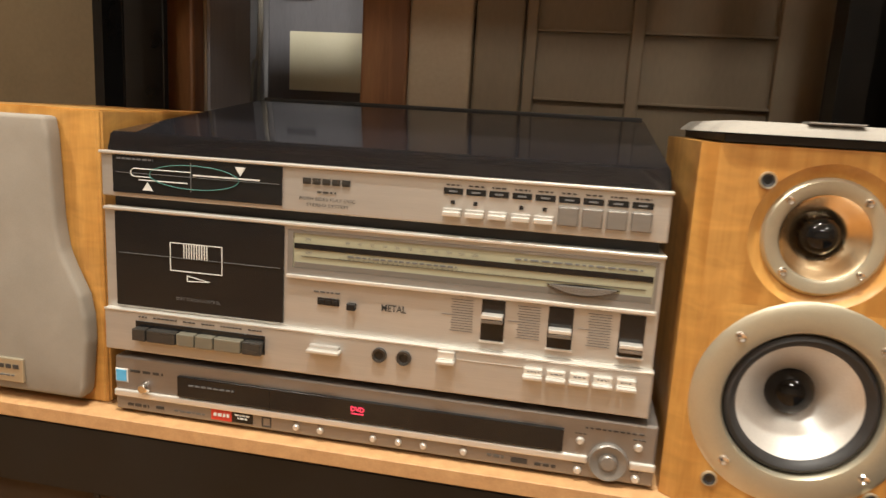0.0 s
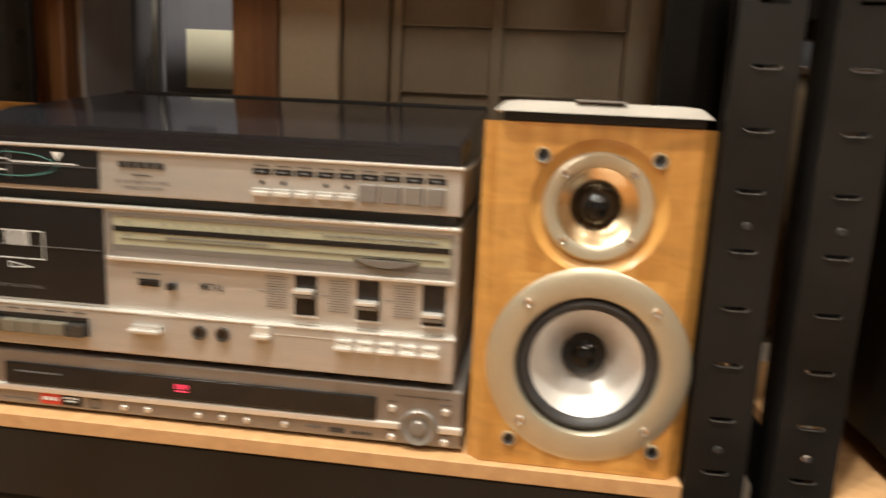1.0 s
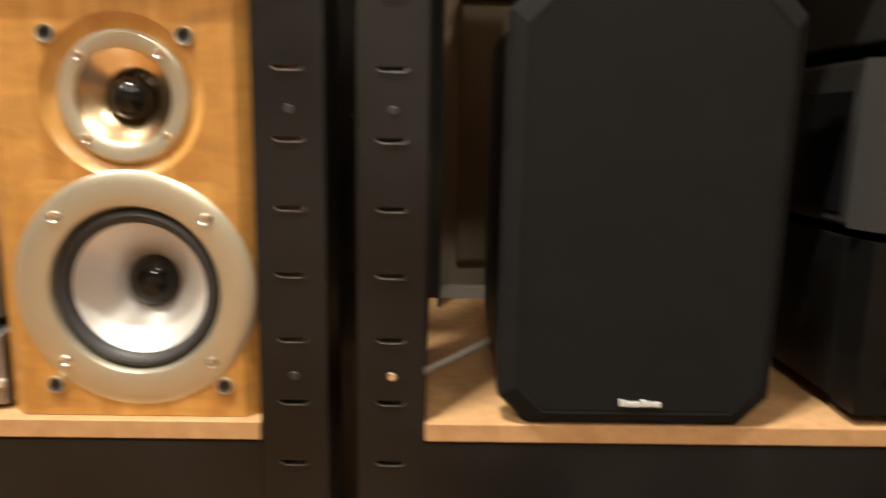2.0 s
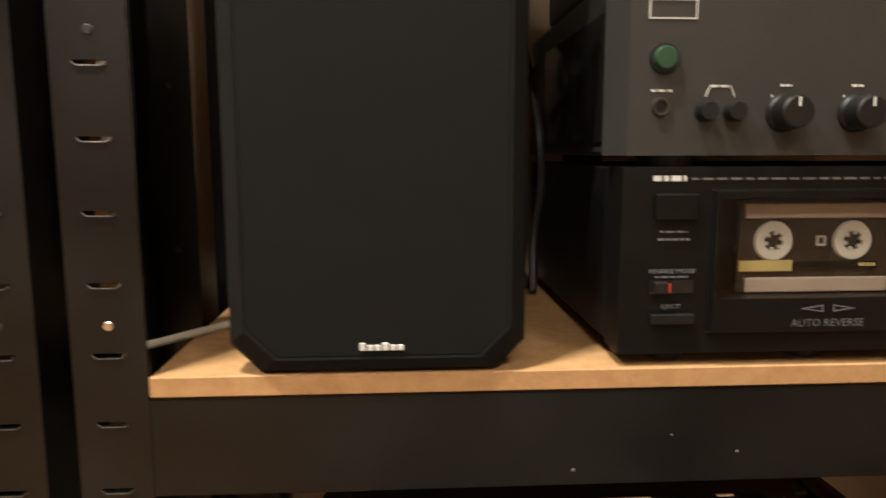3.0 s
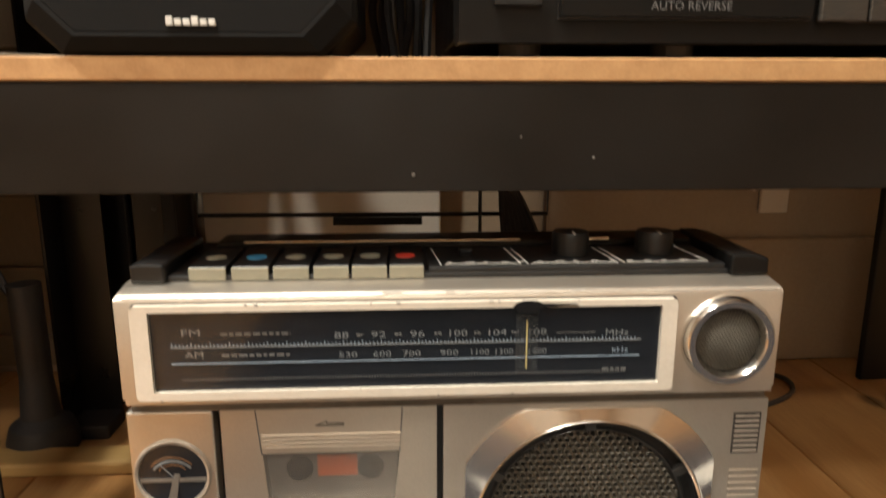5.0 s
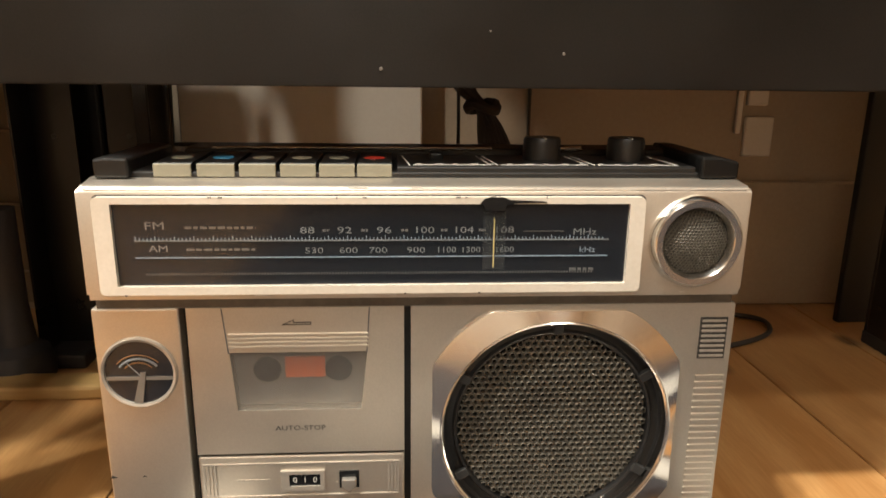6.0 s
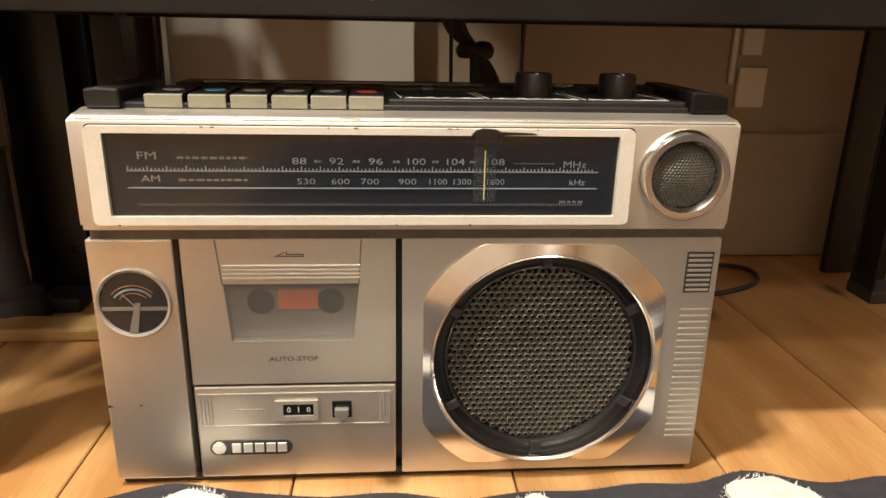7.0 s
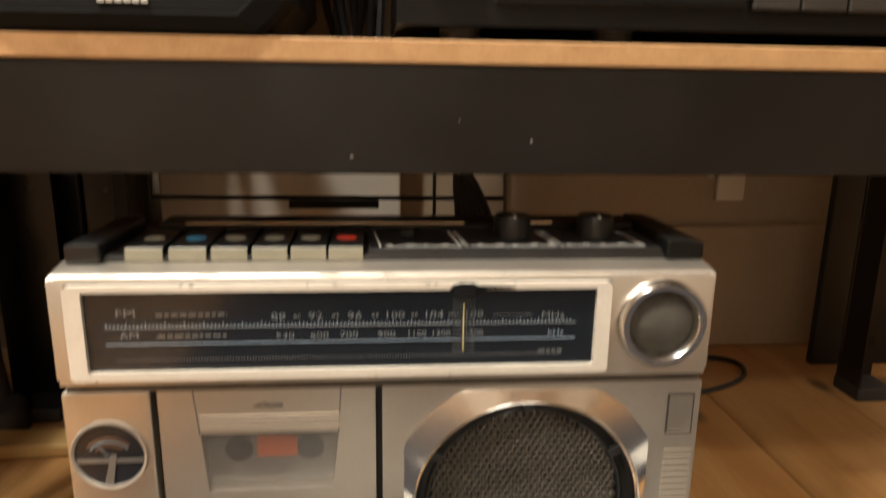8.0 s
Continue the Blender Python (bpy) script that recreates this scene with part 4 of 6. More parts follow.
    part("centre_button", lathe(-0.2845, 0.3618, y - 0.0036, [(0, -0.0012), (0.0048, -0.0010), (0.0056, 0)], 28), "keygrey", kn, smooth=True)
    for x, z in ((-0.3046, 0.3744), (-0.2651, 0.3750), (-0.3046, 0.3520), (-0.2650, 0.3515)):
        part("button", lathe(x, z, y, [(0, -0.0022), (0.0020, -0.0022), (0.0027, -0.0014), (0.0029, 0.0)], 20), "silver_edge", d, smooth=True)
        part("fine_print", dashes(x - 0.004, x + 0.004, z + 0.005, z + 0.0058, y - 0.0006, 0.002), "ink", d)
    part("fine_print", dashes(-0.302, -0.262, 0.3842, 0.3852, y - 0.0006, 0.003), "ink", d)
    return d


disc_player()

# ---- maple speakers ----


def cabinet(name, x0, x1, y0, z0, z1, depth, label, group, holes=()):
    """A veneered cabinet with chamfered front uprights; with holes, its front is a baffle cut for the drivers."""
    sp = thing(name, ((x0 + x1) / 2, y0 + depth / 2, z0), label, "speaker", group)
    ch = 0.010 if holes else 0.003
    step = y0 + 0.034

    def column(plan, bev=0.0):
        b = bmesh.new()
        f = b.faces.new([b.verts.new((x, y, z0)) for x, y in plan])
        ex = bmesh.ops.extrude_face_region(b, geom=[f])
        bmesh.ops.translate(b, verts=[v for v in ex["geom"] if isinstance(v, bmesh.types.BMVert)], vec=(0, 0, z1 - z0))
        if bev:
            bmesh.ops.bevel(b, geom=b.edges[:], offset=bev, segments=2, affect="EDGES")
        return b

    if not holes:
        plan = [(x0 + ch, y0), (x1 - ch, y0), (x1, y0 + ch * 0.8), (x1, y0 + depth), (x0, y0 + depth), (x0, y0 + ch * 0.8)]
        return sp, part("cabinet_body", column(plan, 0.0015), "honey", sp)
    body = part("cabinet_body", column([(x0, step), (x1, step), (x1, y0 + depth), (x0, y0 + depth)]), "honey", sp)
    for xa, xb in ((x0 + ch, x0), (x1 - ch, x1)):
        part("corner_post", column([(xa, y0), (xa, step), (xb, step), (xb, y0 + ch * 0.8)]), "honey", sp)
    for hx, hz, hr, za, zb in holes:
        angs = sorted([2 * math.pi * k / 64 for k in range(64)] + [math.atan2(z - hz, x - hx) % (2 * math.pi) for x, z in rect(x0 + ch, x1 - ch, za, zb)])
        outer = []
        for a in angs:
            c, s = math.cos(a), math.sin(a)
            d = min(((x1 - ch - hx) / c if c > 1e-9 else (x0 + ch - hx) / c if c < -1e-9 else 9), ((zb - hz) / s if s > 1e-9 else (za - hz) / s if s < -1e-9 else 9))
            outer.append((hx + d * c, hz + d * s))
        part("baffle", plate_with_hole(outer, [(hx + hr * math.cos(a), hz + hr * math.sin(a)) for a in angs], y0, step), "honey", sp)
    return sp, body


def open_speaker():
    x0, x1, y, z0, z1 = -0.2485, -0.0975, 0.0050, TOP + 0.0005, 0.5855
    tx, tz, wx, wz = -0.1700, 0.5312, -0.1685, 0.4212
    sp, body = cabinet("bookshelf_speaker", x0, x1, y, z0, z1, 0.19, "honey maple speaker with bare drivers and grille off, on the shelf", "maple speakers", ((wx, wz, 0.050, z0, 0.4850), (tx, tz, 0.0455, 0.4850, z1)))
    # countersunk dish round the tweeter
    part("turned_dish", lathe(tx, tz, y, [(0.0457, -0.0001), (0.0448, 0.0006), (0.0420, 0.0034), (0.0385, 0.0048), (0.0300, 0.0052)], 64), "honey_v", sp, smooth=True)
    yt = y + 0.0042
    tw = part("tweeter_plate", lathe(tx, tz, yt, [(0.0262, 0.0010), (0.0270, -0.0012), (0.0290, -0.0022), (0.0352, -0.0022), (0.0368, -0.0010), (0.0374, 0.0008)], 64), "satin", sp, smooth=True)
    part("horn", lathe(tx, tz, yt, [(0.0118, 0.0100), (0.0150, 0.0072), (0.0200, 0.0036), (0.0245, 0.0008), (0.0268, -0.0012)], 64), "gold", tw, "polished copper-gold horn", smooth=True)
    part("dome", lathe(tx, tz, yt, [(0, -0.0010), (0.003, -0.0006), (0.006, 0.0006), (0.009, 0.0028), (0.0112, 0.0058), (0.0124, 0.0092), (0.0126, 0.0112)], 40), "dome", tw, smooth=True)
    for a in (45, 135, 225, 315):
        part("screw", lathe(tx + 0.0318 * math.cos(radians(a + 2)), tz + 0.0318 * math.sin(radians(a + 2)), yt - 0.0030, [(0, 0.0004), (0.0016, 0.0), (0.0022, -0.0004), (0.0030, 0.0008)], 14), "chrome", tw)
    yw = y + 0.0010
    wf = part("woofer_ring", lathe(wx, wz, yw, [(0.0480, 0.0040), (0.0484, 0.0000), (0.0500, -0.0026), (0.0535, -0.0034), (0.0630, -0.0030), (0.0682, -0.0020), (0.0700, -0.0008)], 80), "satin", sp, "champagne metal basket ring", smooth=True)
    part("surround", lathe(wx, wz, yw, [(0.0385, 0.0060), (0.0398, 0.0030), (0.0418, 0.0004), (0.0440, -0.0006), (0.0462, 0.0004), (0.0478, 0.0030), (0.0482, 0.0045)], 72), "rubber", wf, smooth=True)
    part("cone", lathe(wx, wz, yw, [(0.0155, 0.0280), (0.0195, 0.0238), (0.0260, 0.0168), (0.0330, 0.0098), (0.0392, 0.0044)], 72), "cone", wf, "silver cone", smooth=True)
    part("dust_cap", lathe(wx, wz, yw, [(0, 0.0150), (0.004, 0.0155), (0.008, 0.0171), (0.0120, 0.0199), (0.0148, 0.0234), (0.0163, 0.0270), (0.0166, 0.0300)], 40), "dome", wf, smooth=True)
    for a in (45, 135, 225, 315):
        part("screw", lathe(wx + 0.0602 * math.cos(radians(a)), wz + 0.0602 * math.sin(radians(a)), yw - 0.0042, [(0, 0.0008), (0.0018, 0.0004), (0.0028, -0.0004), (0.0040, 0.0014)], 18), "chrome", wf)
    for x, z in ((-0.2085, 0.5645), (-0.1335, 0.5645), (-0.2185, 0.3635), (-0.1190, 0.3640)):
        cup = part("grille_socket", lathe(x, z, y - 0.0015, [(0.0024, 0.004), (0.0026, 0.0), (0.0040, -0.0006), (0.0046, 0.001), (0.0046, 0.002)], 24), "rubber", sp, smooth=True)
        part("socket_hole", lathe(x, z, y - 0.0012, [(0, 0), (0.0026, 0)], 16), "gloss", cup)
        part("socket_rim", lathe(x, z, y - 0.0014, [(0.0040, -0.0004), (0.0050, -0.0006), (0.0054, 0.0012)], 24), "satin", cup, smooth=True)
    return sp


SP = open_speaker()


def loose_grille():
    x0, x1, y0, y1, z = -0.2425, -0.1010, 0.000, 0.185, 0.5860
    g = thing("speaker_grille", ((x0 + x1) / 2, 0.09, z), "taupe cloth speaker grille lying on the maple speaker", "speaker grille")
    part("grille_frame", box(x0 + 0.006, x1 - 0.006, y0 + 0.006, y1 - 0.004, z, z + 0.0062, 0.001), "black", g)
    b = bmesh.new()
    n = 20
    prof = [(0.0, 0.0060), (0.002, 0.0085), (0.007, 0.0128), (0.014, 0.0138)]
    loops = []
    for ins, h in prof:
        xa, xb, ya, yb = x0 + ins, x1 - ins, y0 + ins, y1 - ins
        rr = 0.012
        loop = []
        for cx, cy, a0 in ((xb - rr, yb - rr, 0), (xa + rr, yb - rr, 90), (xa + rr, ya + rr, 180), (xb - rr, ya + rr, 270)):
            for k in range(6):
                a = radians(a0 + 18 * k)
                loop.append(b.verts.new((cx + rr * math.cos(a), cy + rr * math.sin(a), z + h)))
        loops.append(loop)
    for p, q in zip(loops, loops[1:]):
        for i in range(len(p)):
            j = (i + 1) % len(p)
            b.faces.new((p[i], p[j], q[j], q[i]))
    b.faces.new(loops[-1])
    b.faces.new(list(reversed(loops[0])))
    cl = part("cloth", b, "padcloth", g, smooth=True)
    part("badge", box(-0.19, -0.158, y0 + 0.004, y0 + 0.020, z + 0.0135, z + 0.0150, 0.0005), "keygrey", cl)
    return g


loose_grille()


def grille_speaker():
    x0, x1, y, z0, z1 = -0.842, -0.684, 0.022, TOP + 0.0005, 0.5818
    sp, body = cabinet("bookshelf_speaker", x0, x1, y, z0, z1, 0.19, "honey maple speaker with taupe grille on, on the shelf", "maple speakers")
    # wavy sided grille
    edge = [(-0.719, 0.5755), (-0.7165, 0.5600), (-0.7155, 0.5300), (-0.7140, 0.4950), (-0.7105, 0.4720), (-0.7030, 0.4550), (-0.6945, 0.4380), (-0.6910, 0.4200), (-0.6905, 0.4000), (-0.6930, 0.3800), (-0.6950, 0.3600), (-0.6975, 0.3520)]
    cx = (x0 + x1) / 2
    pts = edge + [(2 * cx - x, z) for x, z in reversed(edge)]
    gr = part("grille", prism(pts, y - 0.016, y - 0.0005, 0.0035, seg=3), "greycloth", sp, "taupe cloth grille with wavy sides", smooth=True)
    bd = part("badge", box(-0.787, -0.748, y - 0.0185, y - 0.0155, 0.3600, 0.3800, 0.0008), "satin", gr, "small gold name plate")
    part("badge_print", dashes(-0.783, -0.752, 0.3715, 0.3750, y - 0.0191, 0.0045), "ink", bd)
    part("badge_print", dashes(-0.779, -0.756, 0.3650, 0.3662, y - 0.0191, 0.003), "grey_ink", bd)
    return sp


grille_speaker()

# ---- black speaker ----


def black_speaker():
    x0, x1, y, z0, z1 = 0.0440, 0.2065, -0.006, TOP + 0.0004, 0.5990
    s = thing("black_speaker", ((x0 + x1) / 2, 0.08, z0), "black bookshelf speaker with charcoal cloth grille, on the shelf", "speaker")
    c = 0.0165

    def octagon(d, cc):
        a, b, e, f = x0 + d, x1 - d, z0 + d, z1 - d
        return [(a + cc, e), (b - cc, e), (b, e + cc), (b, f - cc), (b - cc, f), (a + cc, f), (a, f - cc), (a, e + cc)]

    part("cabinet_body", prism(octagon(0.004, c), y + 0.024, y + 0.19, 0.002), "black", s)
    # rim: stepped frame that slopes in to the cloth
    b = bmesh.new()
    loops = [[b.verts.new((x, yy, z)) for x, z in octagon(d, c)] for d, yy in ((0.0, y + 0.026), (0.0, y + 0.010), (0.0018, y + 0.006), (0.009, y + 0.0005), (0.0105, y + 0.0008))]
    for p, q in zip(loops, loops[1:]):
        for i in range(8):
            j = (i + 1) % 8
            b.faces.new((p[i], p[j], q[j], q[i]))
    part("grille_frame", b, "cloth", s)
    part("cloth", prism(octagon(0.0100, c), y + 0.0008, y + 0.010, 0.0012), "cloth", s)
    for k in range(6):
        xx = 0.1150 + 0.0041 * k
        part("badge", box(xx, xx + 0.0033, y - 0.0006, y + 0.001, 0.3582, 0.3612 + (0.0012 if k in (0, 3) else 0), 0.0003), "white_ink", s, "small pale raised badge")
    return s


black_speaker()

# ---- cassette deck ----


def cassette_deck():
    x0, x1, y = 0.2590, 0.6940, 0.0015
    d = thing("cassette_deck", ((x0 + x1) / 2, 0.15, TOP), "black cassette deck with a loaded tape, on the shelf", "cassette deck")
    bx0, bx1, bz0, bz1 = 0.3122, 0.4400, 0.3832, 0.4393
    part("case", box(x0, x1, y + 0.026, y + 0.27, 0.3535, 0.4560, 0.001), "black", d)
    part("front_panel", plate_with_hole(rect(x0, x1, 0.3512, 0.4565), rect(bx0, bx1, bz0, bz1), y, y + 0.026), "deckblack", d)
    for fx in (x0 + 0.035, x0 + 0.12, x1 - 0.12, x1 - 0.03):
        for fy in (0.025, 0.24):
            part("foot", turned(fx, fy, TOP, [(0, 0), (0.011, 0), (0.012, 0.0097), (0, 0.0097)], 20), "rubber", d)
    part("badge", dashes(0.2760, 0.2945, 0.4486, 0.4516, y - 0.0005, 0.0034), "white_ink", d, "small white badge")
    part("fine_print", dashes(0.2975, 0.420, 0.4492, 0.4504, y - 0.0005, 0.0055), "grey_ink", d)
    part("power_button", box(0.2770, 0.3010, y - 0.004, y, 0.4270, 0.4420, 0.001), "deckblack", d)
    part("fine_print", dashes(0.2810, 0.2960, 0.4202, 0.4212, y - 0.0005, 0.003), "dial_ink", d)
    part("fine_print", dashes(0.2800, 0.2975, 0.4158, 0.4170, y - 0.0005, 0.0025), "dial_ink", d)
    letters("REVERSE MODE", 0.2885, 0.3985, y - 0.0005, 0.0034, "dial_ink", d, "CENTER", width=0.026)
    part("fine_print", dashes(0.2790, 0.2975, 0.3948, 0.3958, y - 0.0005, 0.003), "grey_ink", d)
    ms = part("mode_switch", box(0.2760, 0.3010, y - 0.0012, y, 0.3860, 0.3935, 0.0004), "gloss", d)
    part("switch_knob", box(0.2775, 0.2850, y - 0.005, y, 0.3865, 0.3930, 0.0006), "black", ms)
    part("mode_mark", bar(0.2866, 0.2876, 0.3868, 0.3918, y - 0.0018), "red", ms)
    letters("EJECT", 0.2885, 0.3785, y - 0.0005, 0.0034, "dial_ink", d, "CENTER", width=0.011)
    part("eject_button", box(0.2765, 0.3010, y - 0.004, y, 0.3690, 0.3748, 0.0008), "black", d)
    # tape bay: deep well, clear-shelled cassette, clear door
    bay = part("tape_bay", plate_with_hole(rect(0.3105, 0.4415, 0.3640, 0.4430), rect(bx0, bx1, bz0, bz1), y - 0.0045, y - 0.0002), "deckblack", d)
    part("bay_seam", plate_with_hole(rect(0.3092, 0.4428, 0.3628, 0.4442), rect(0.3105, 0.4415, 0.3640, 0.4430), y - 0.0006, y - 0.0001), "gloss", bay)
    part("well_back", box(bx0, bx1, y + 0.0235, y + 0.0255, bz0, bz1), "deckblack", bay)
    part("door_glass", box(bx0, bx1, y - 0.0042, y - 0.0034, bz0, bz1), "deck_glass", bay)
    yt = y + 0.0080
    cs = part("cassette", box(0.3310, 0.4260, yt + 0.0030, yt + 0.0085, 0.3836, 0.4372, 0.0008), "tape_dark", bay, "clear-shelled cassette with white hubs")
    part("cassette_edge", box(0.3335, 0.4215, yt + 0.0004, yt + 0.0032, 0.4268, 0.4352, 0.0008), "tape", cs)
    part("cassette_edge", box(0.3350, 0.4200, yt + 0.0004, yt + 0.0032, 0.3840, 0.3925, 0.0008), "tape", cs)
    part("cassette_label", box(0.3318, 0.3630, yt + 0.0014, yt + 0.0032, 0.3962, 0.4024), "yellow", cs)
    part("cassette_label", box(0.3632, 0.4140, yt + 0.0016, yt + 0.0032, 0.3976, 0.4016), "gloss", cs)
    part("fine_print", dashes(0.4030, 0.4125, 0.3988, 0.4006, yt + 0.0012, 0.0022), "yellow", cs)
    for x in (0.3515, 0.3985):
        hub = part("hub", lathe(x, 0.4136, yt + 0.0016, [(0.0056, 0.0016), (0.0058, 0.0), (0.0108, -0.0002), (0.0116, 0.0014)], 36), "hub", cs, "white toothed hub")
        for k in range(6):
            a = k * math.pi / 3 + 0.3
            part("tooth", box(x + 0.0046 * math.cos(a) - 0.0009, x + 0.0046 * math.cos(a) + 0.0009, yt + 0.0012, yt + 0.0030, 0.4136 + 0.0046 * math.sin(a) - 0.0009, 0.4136 + 0.0046 * math.sin(a) + 0.0009), "hub", hub)
    part("tape_window", plate_with_hole(rect(0.3770, 0.3822, 0.4108, 0.4164), rect(0.3778, 0.3814, 0.4115, 0.4157), yt + 0.0014, yt + 0.0030), "hub", cs)
    letters("AUTO REVERSE", 0.3770, 0.3690, y - 0.0056, 0.0062, "grey_ink", bay, "CENTER", width=0.042)
    for sgn in (-1, 1):
        c = 0.3770
        part("arrow_print", plate_with_hole([(c + sgn * 0.003, 0.3752), (c + sgn * 0.003, 0.3795), (c + sgn * 0.016, 0.3773)], [(c + sgn * 0.0036, 0.3760), (c + sgn * 0.0036, 0.3787), (c + sgn * 0.0125, 0.3773)], y - 0.0056, y - 0.0052), "grey_ink", bay)
    # transport keys and display on the far half
    for row, (za, zb) in enumerate(((0.3620, 0.3745), (0.3775, 0.3900))):
        for k in range(4):
            a = 0.4455 + 0.0262 * k
            part("key", box(a, a + 0.0250, y - 0.005, y, za, zb, 0.001), "keydark" if row == 0 else "ampgrey", d)
            part("key_line", bar(a + 0.002, a + 0.012, zb + 0.0006, zb + 0.0013, y - 0.0006), "grey_ink", d)
    disp = part("display_window", box(0.4560, 0.6000, y - 0.001, y, 0.4010, 0.4400, 0.0005), "gloss", d)
    part("fine_print", dashes(0.4580, 0.4660, 0.4050, 0.4100, y - 0.0014, 0.003), "green", disp)
    part("fine_print", dashes(0.4470, 0.4530, 0.4330, 0.4340, y - 0.0006, 0.003), "white_ink", d)
    for k in range(3):
        part("knob", lathe(0.62 + 0.024 * k, 0.385, y, [(0, -0.012), (0.007, -0.012), (0.008, -0.011), (0.0084, 0)], 28), "black", d, smooth=True)
    return d


cassette_deck()

# ---- amplifier ----


def amplifier():
    x0, x1, y, z0, z1 = 0.2530, 0.6895, 0.002, 0.4625, 0.5620
    a = thing("amplifier", ((x0 + x1) / 2, 0.15, 0.4566), "dark grey amplifier with black knobs, stacked on the deck", "amplifier")
    part("case", prism([(x0 + 0.004, z0), (x1 - 0.004, z0), (x1 - 0.004, z1), (x0 + 0.004, z1)], y + 0.02, y + 0.27, 0.002), "ampgrey", a)
    b = bmesh.new()
    f0 = [b.verts.new((x, y, z)) for x, z in rect(x0 + 0.008, x1 - 0.008, z0, z1 - 0.001)]
    f1 = [b.verts.new((x, y + 0.020, z)) for x, z in rect(x0, x1, z0, z1)]
    b.faces.new(f0)
    b.faces.new(list(reversed(f1)))
    for i in range(4):
        j = (i + 1) % 4
        b.faces.new((f0[i], f0[j], f1[j], f1[i]))
    part("front_panel", b, "ampgrey", a)
    part("side_vent", box(x0 + 0.0030, x0 + 0.0045, y + 0.035, y + 0.20, z0 + 0.008, z1 - 0.018), "gloss", a)
    for fx in (x0 + 0.04, x1 - 0.04):
        for fy in (0.03, 0.22):
            part("foot", turned(fx, fy, 0.4566, [(0, 0), (0.016, 0), (0.017, 0.0058), (0, 0.0058)], 20), "rubber", a)
    lp = part("badge", plate_with_hole(rect(0.2705, 0.2965, 0.5345, 0.5515), rect(0.2711, 0.2959, 0.5351, 0.5440), y - 0.0005, y + 0.0003), "white_ink", a, "outlined square badge")
    bt = part("power_button", lathe(0.2795, 0.5140, y, [(0, -0.005), (0.0055, -0.0048), (0.0064, -0.0035), (0.0066, 0)], 32), "green", a, "green round power button", smooth=True)
    part("button_rim", lathe(0.2795, 0.5140, y, [(0.0068, 0.0004), (0.0068, -0.002), (0.0078, -0.002), (0.0082, 0.0004)], 32), "black", bt, smooth=True)
    part("fine_print", dashes(0.2728, 0.2845, 0.4965, 0.4977, y - 0.0005, 0.003), "white_ink", a)
    jk = part("jack", lathe(0.2785, 0.4885, y, [(0.0032, 0.002), (0.0033, -0.002), (0.0046, -0.0022), (0.0052, 0)], 28), "keydark", a, smooth=True)
    part("jack_hole", lathe(0.2785, 0.4885, y - 0.001, [(0, 0), (0.0034, 0)], 20), "gloss", jk)
    for x in (0.3030, 0.3185):
        part("button", lathe(x, 0.4862, y, [(0, -0.008), (0.0048, -0.0078), (0.0055, -0.006), (0.0056, 0)], 28), "black", a, smooth=True)
    part("fine_print", dashes(0.3052, 0.3170, 0.4990, 0.5002, y - 0.0005, 0.003), "white_ink", a)
    bm = bmesh.new()
    for pq in (((0.3030, 0.4940), (0.3050, 0.4988)), ((0.3190, 0.4940), (0.3172, 0.4988))):
        tube([(x, y - 0.0002, z) for x, z in pq], 0.0003, 5, bm)
    part("line_print", bm, "white_ink", a)
    for k in range(6):
        x = 0.3475 + 0.0405 * k
        kn = part("knob", lathe(x, 0.4855, y, [(0, -0.015), (0.0076, -0.015), (0.0086, -0.0142), (0.0092, -0.003), (0.0104, -0.0015), (0.0106, 0)], 36), "black", a, smooth=True)
        part("pointer", box(x - 0.0005, x + 0.0005, y - 0.0156, y - 0.0148, 0.4882, 0.4930), "white_ink", kn)
        part("fine_print", dashes(x - 0.003, x + 0.003, 0.4995, 0.5007, y - 0.0005, 0.002), "white_ink", a)
        for sgn in (-1, 1):
            part("tick", bar(x + sgn * 0.0075 - 0.0003, x + sgn * 0.0075 + 0.0003, 0.4937, 0.4952, y - 0.0004), "white_ink", a)
    part("volume_knob", lathe(0.64, 0.520, y, [(0, -0.02), (0.018, -0.02), (0.019, -0.019), (0.020, 0)], 40), "black", a, smooth=True)
    return a


amplifier()
tp = thing("tuner_component", (0.48, 0.15, 0.5620), "grey audio component stacked on the amplifier", "tuner")
part("case", box(0.268, 0.688, 0.006, 0.25, 0.5730, 0.6400, 0.002), "ampgrey", tp)
for fx in (0.30, 0.65):
    for fy in (0.04, 0.21):
        part("foot", turned(fx, fy, 0.5620, [(0, 0), (0.014, 0), (0.014, 0.011), (0, 0.011)], 16), "rubber", tp)

# ---- things on the deck behind the black speaker ----
wc = thing("white_cable", (0.02, 0.1, TOP), "thin white cable lying across the shelf", "cable")
part("cable", tube([(-0.030, 0.040, TOP + 0.0028), (0.02, 0.108, TOP + 0.0030), (0.075, 0.188, TOP + 0.0028)], 0.0028, 8), "whitepaint", wc, smooth=True)
cb = thing("cardboard_scrap", (-0.16, 0.24, TOP), "folded tan cardboard scrap standing behind the maple speaker", "cardboard")
flap = [(-0.215, TOP + 0.0004), (-0.1140, TOP + 0.0004), (-0.1145, 0.385), (-0.1165, 0.396), (-0.1215, 0.4040), (-0.130, 0.4075), (-0.215, 0.4085)]
part("flap", prism(flap, 0.232, 0.2355, 0.0005), "tan", cb)
part("fold", box(-0.215, -0.1140, 0.2358, 0.275, TOP + 0.0004, TOP + 0.0038, 0.0006), "tan", cb)
wires = thing("speaker_wires", (0.235, 0.2, TOP), "bundle of dark speaker wires behind the stack", "cable")
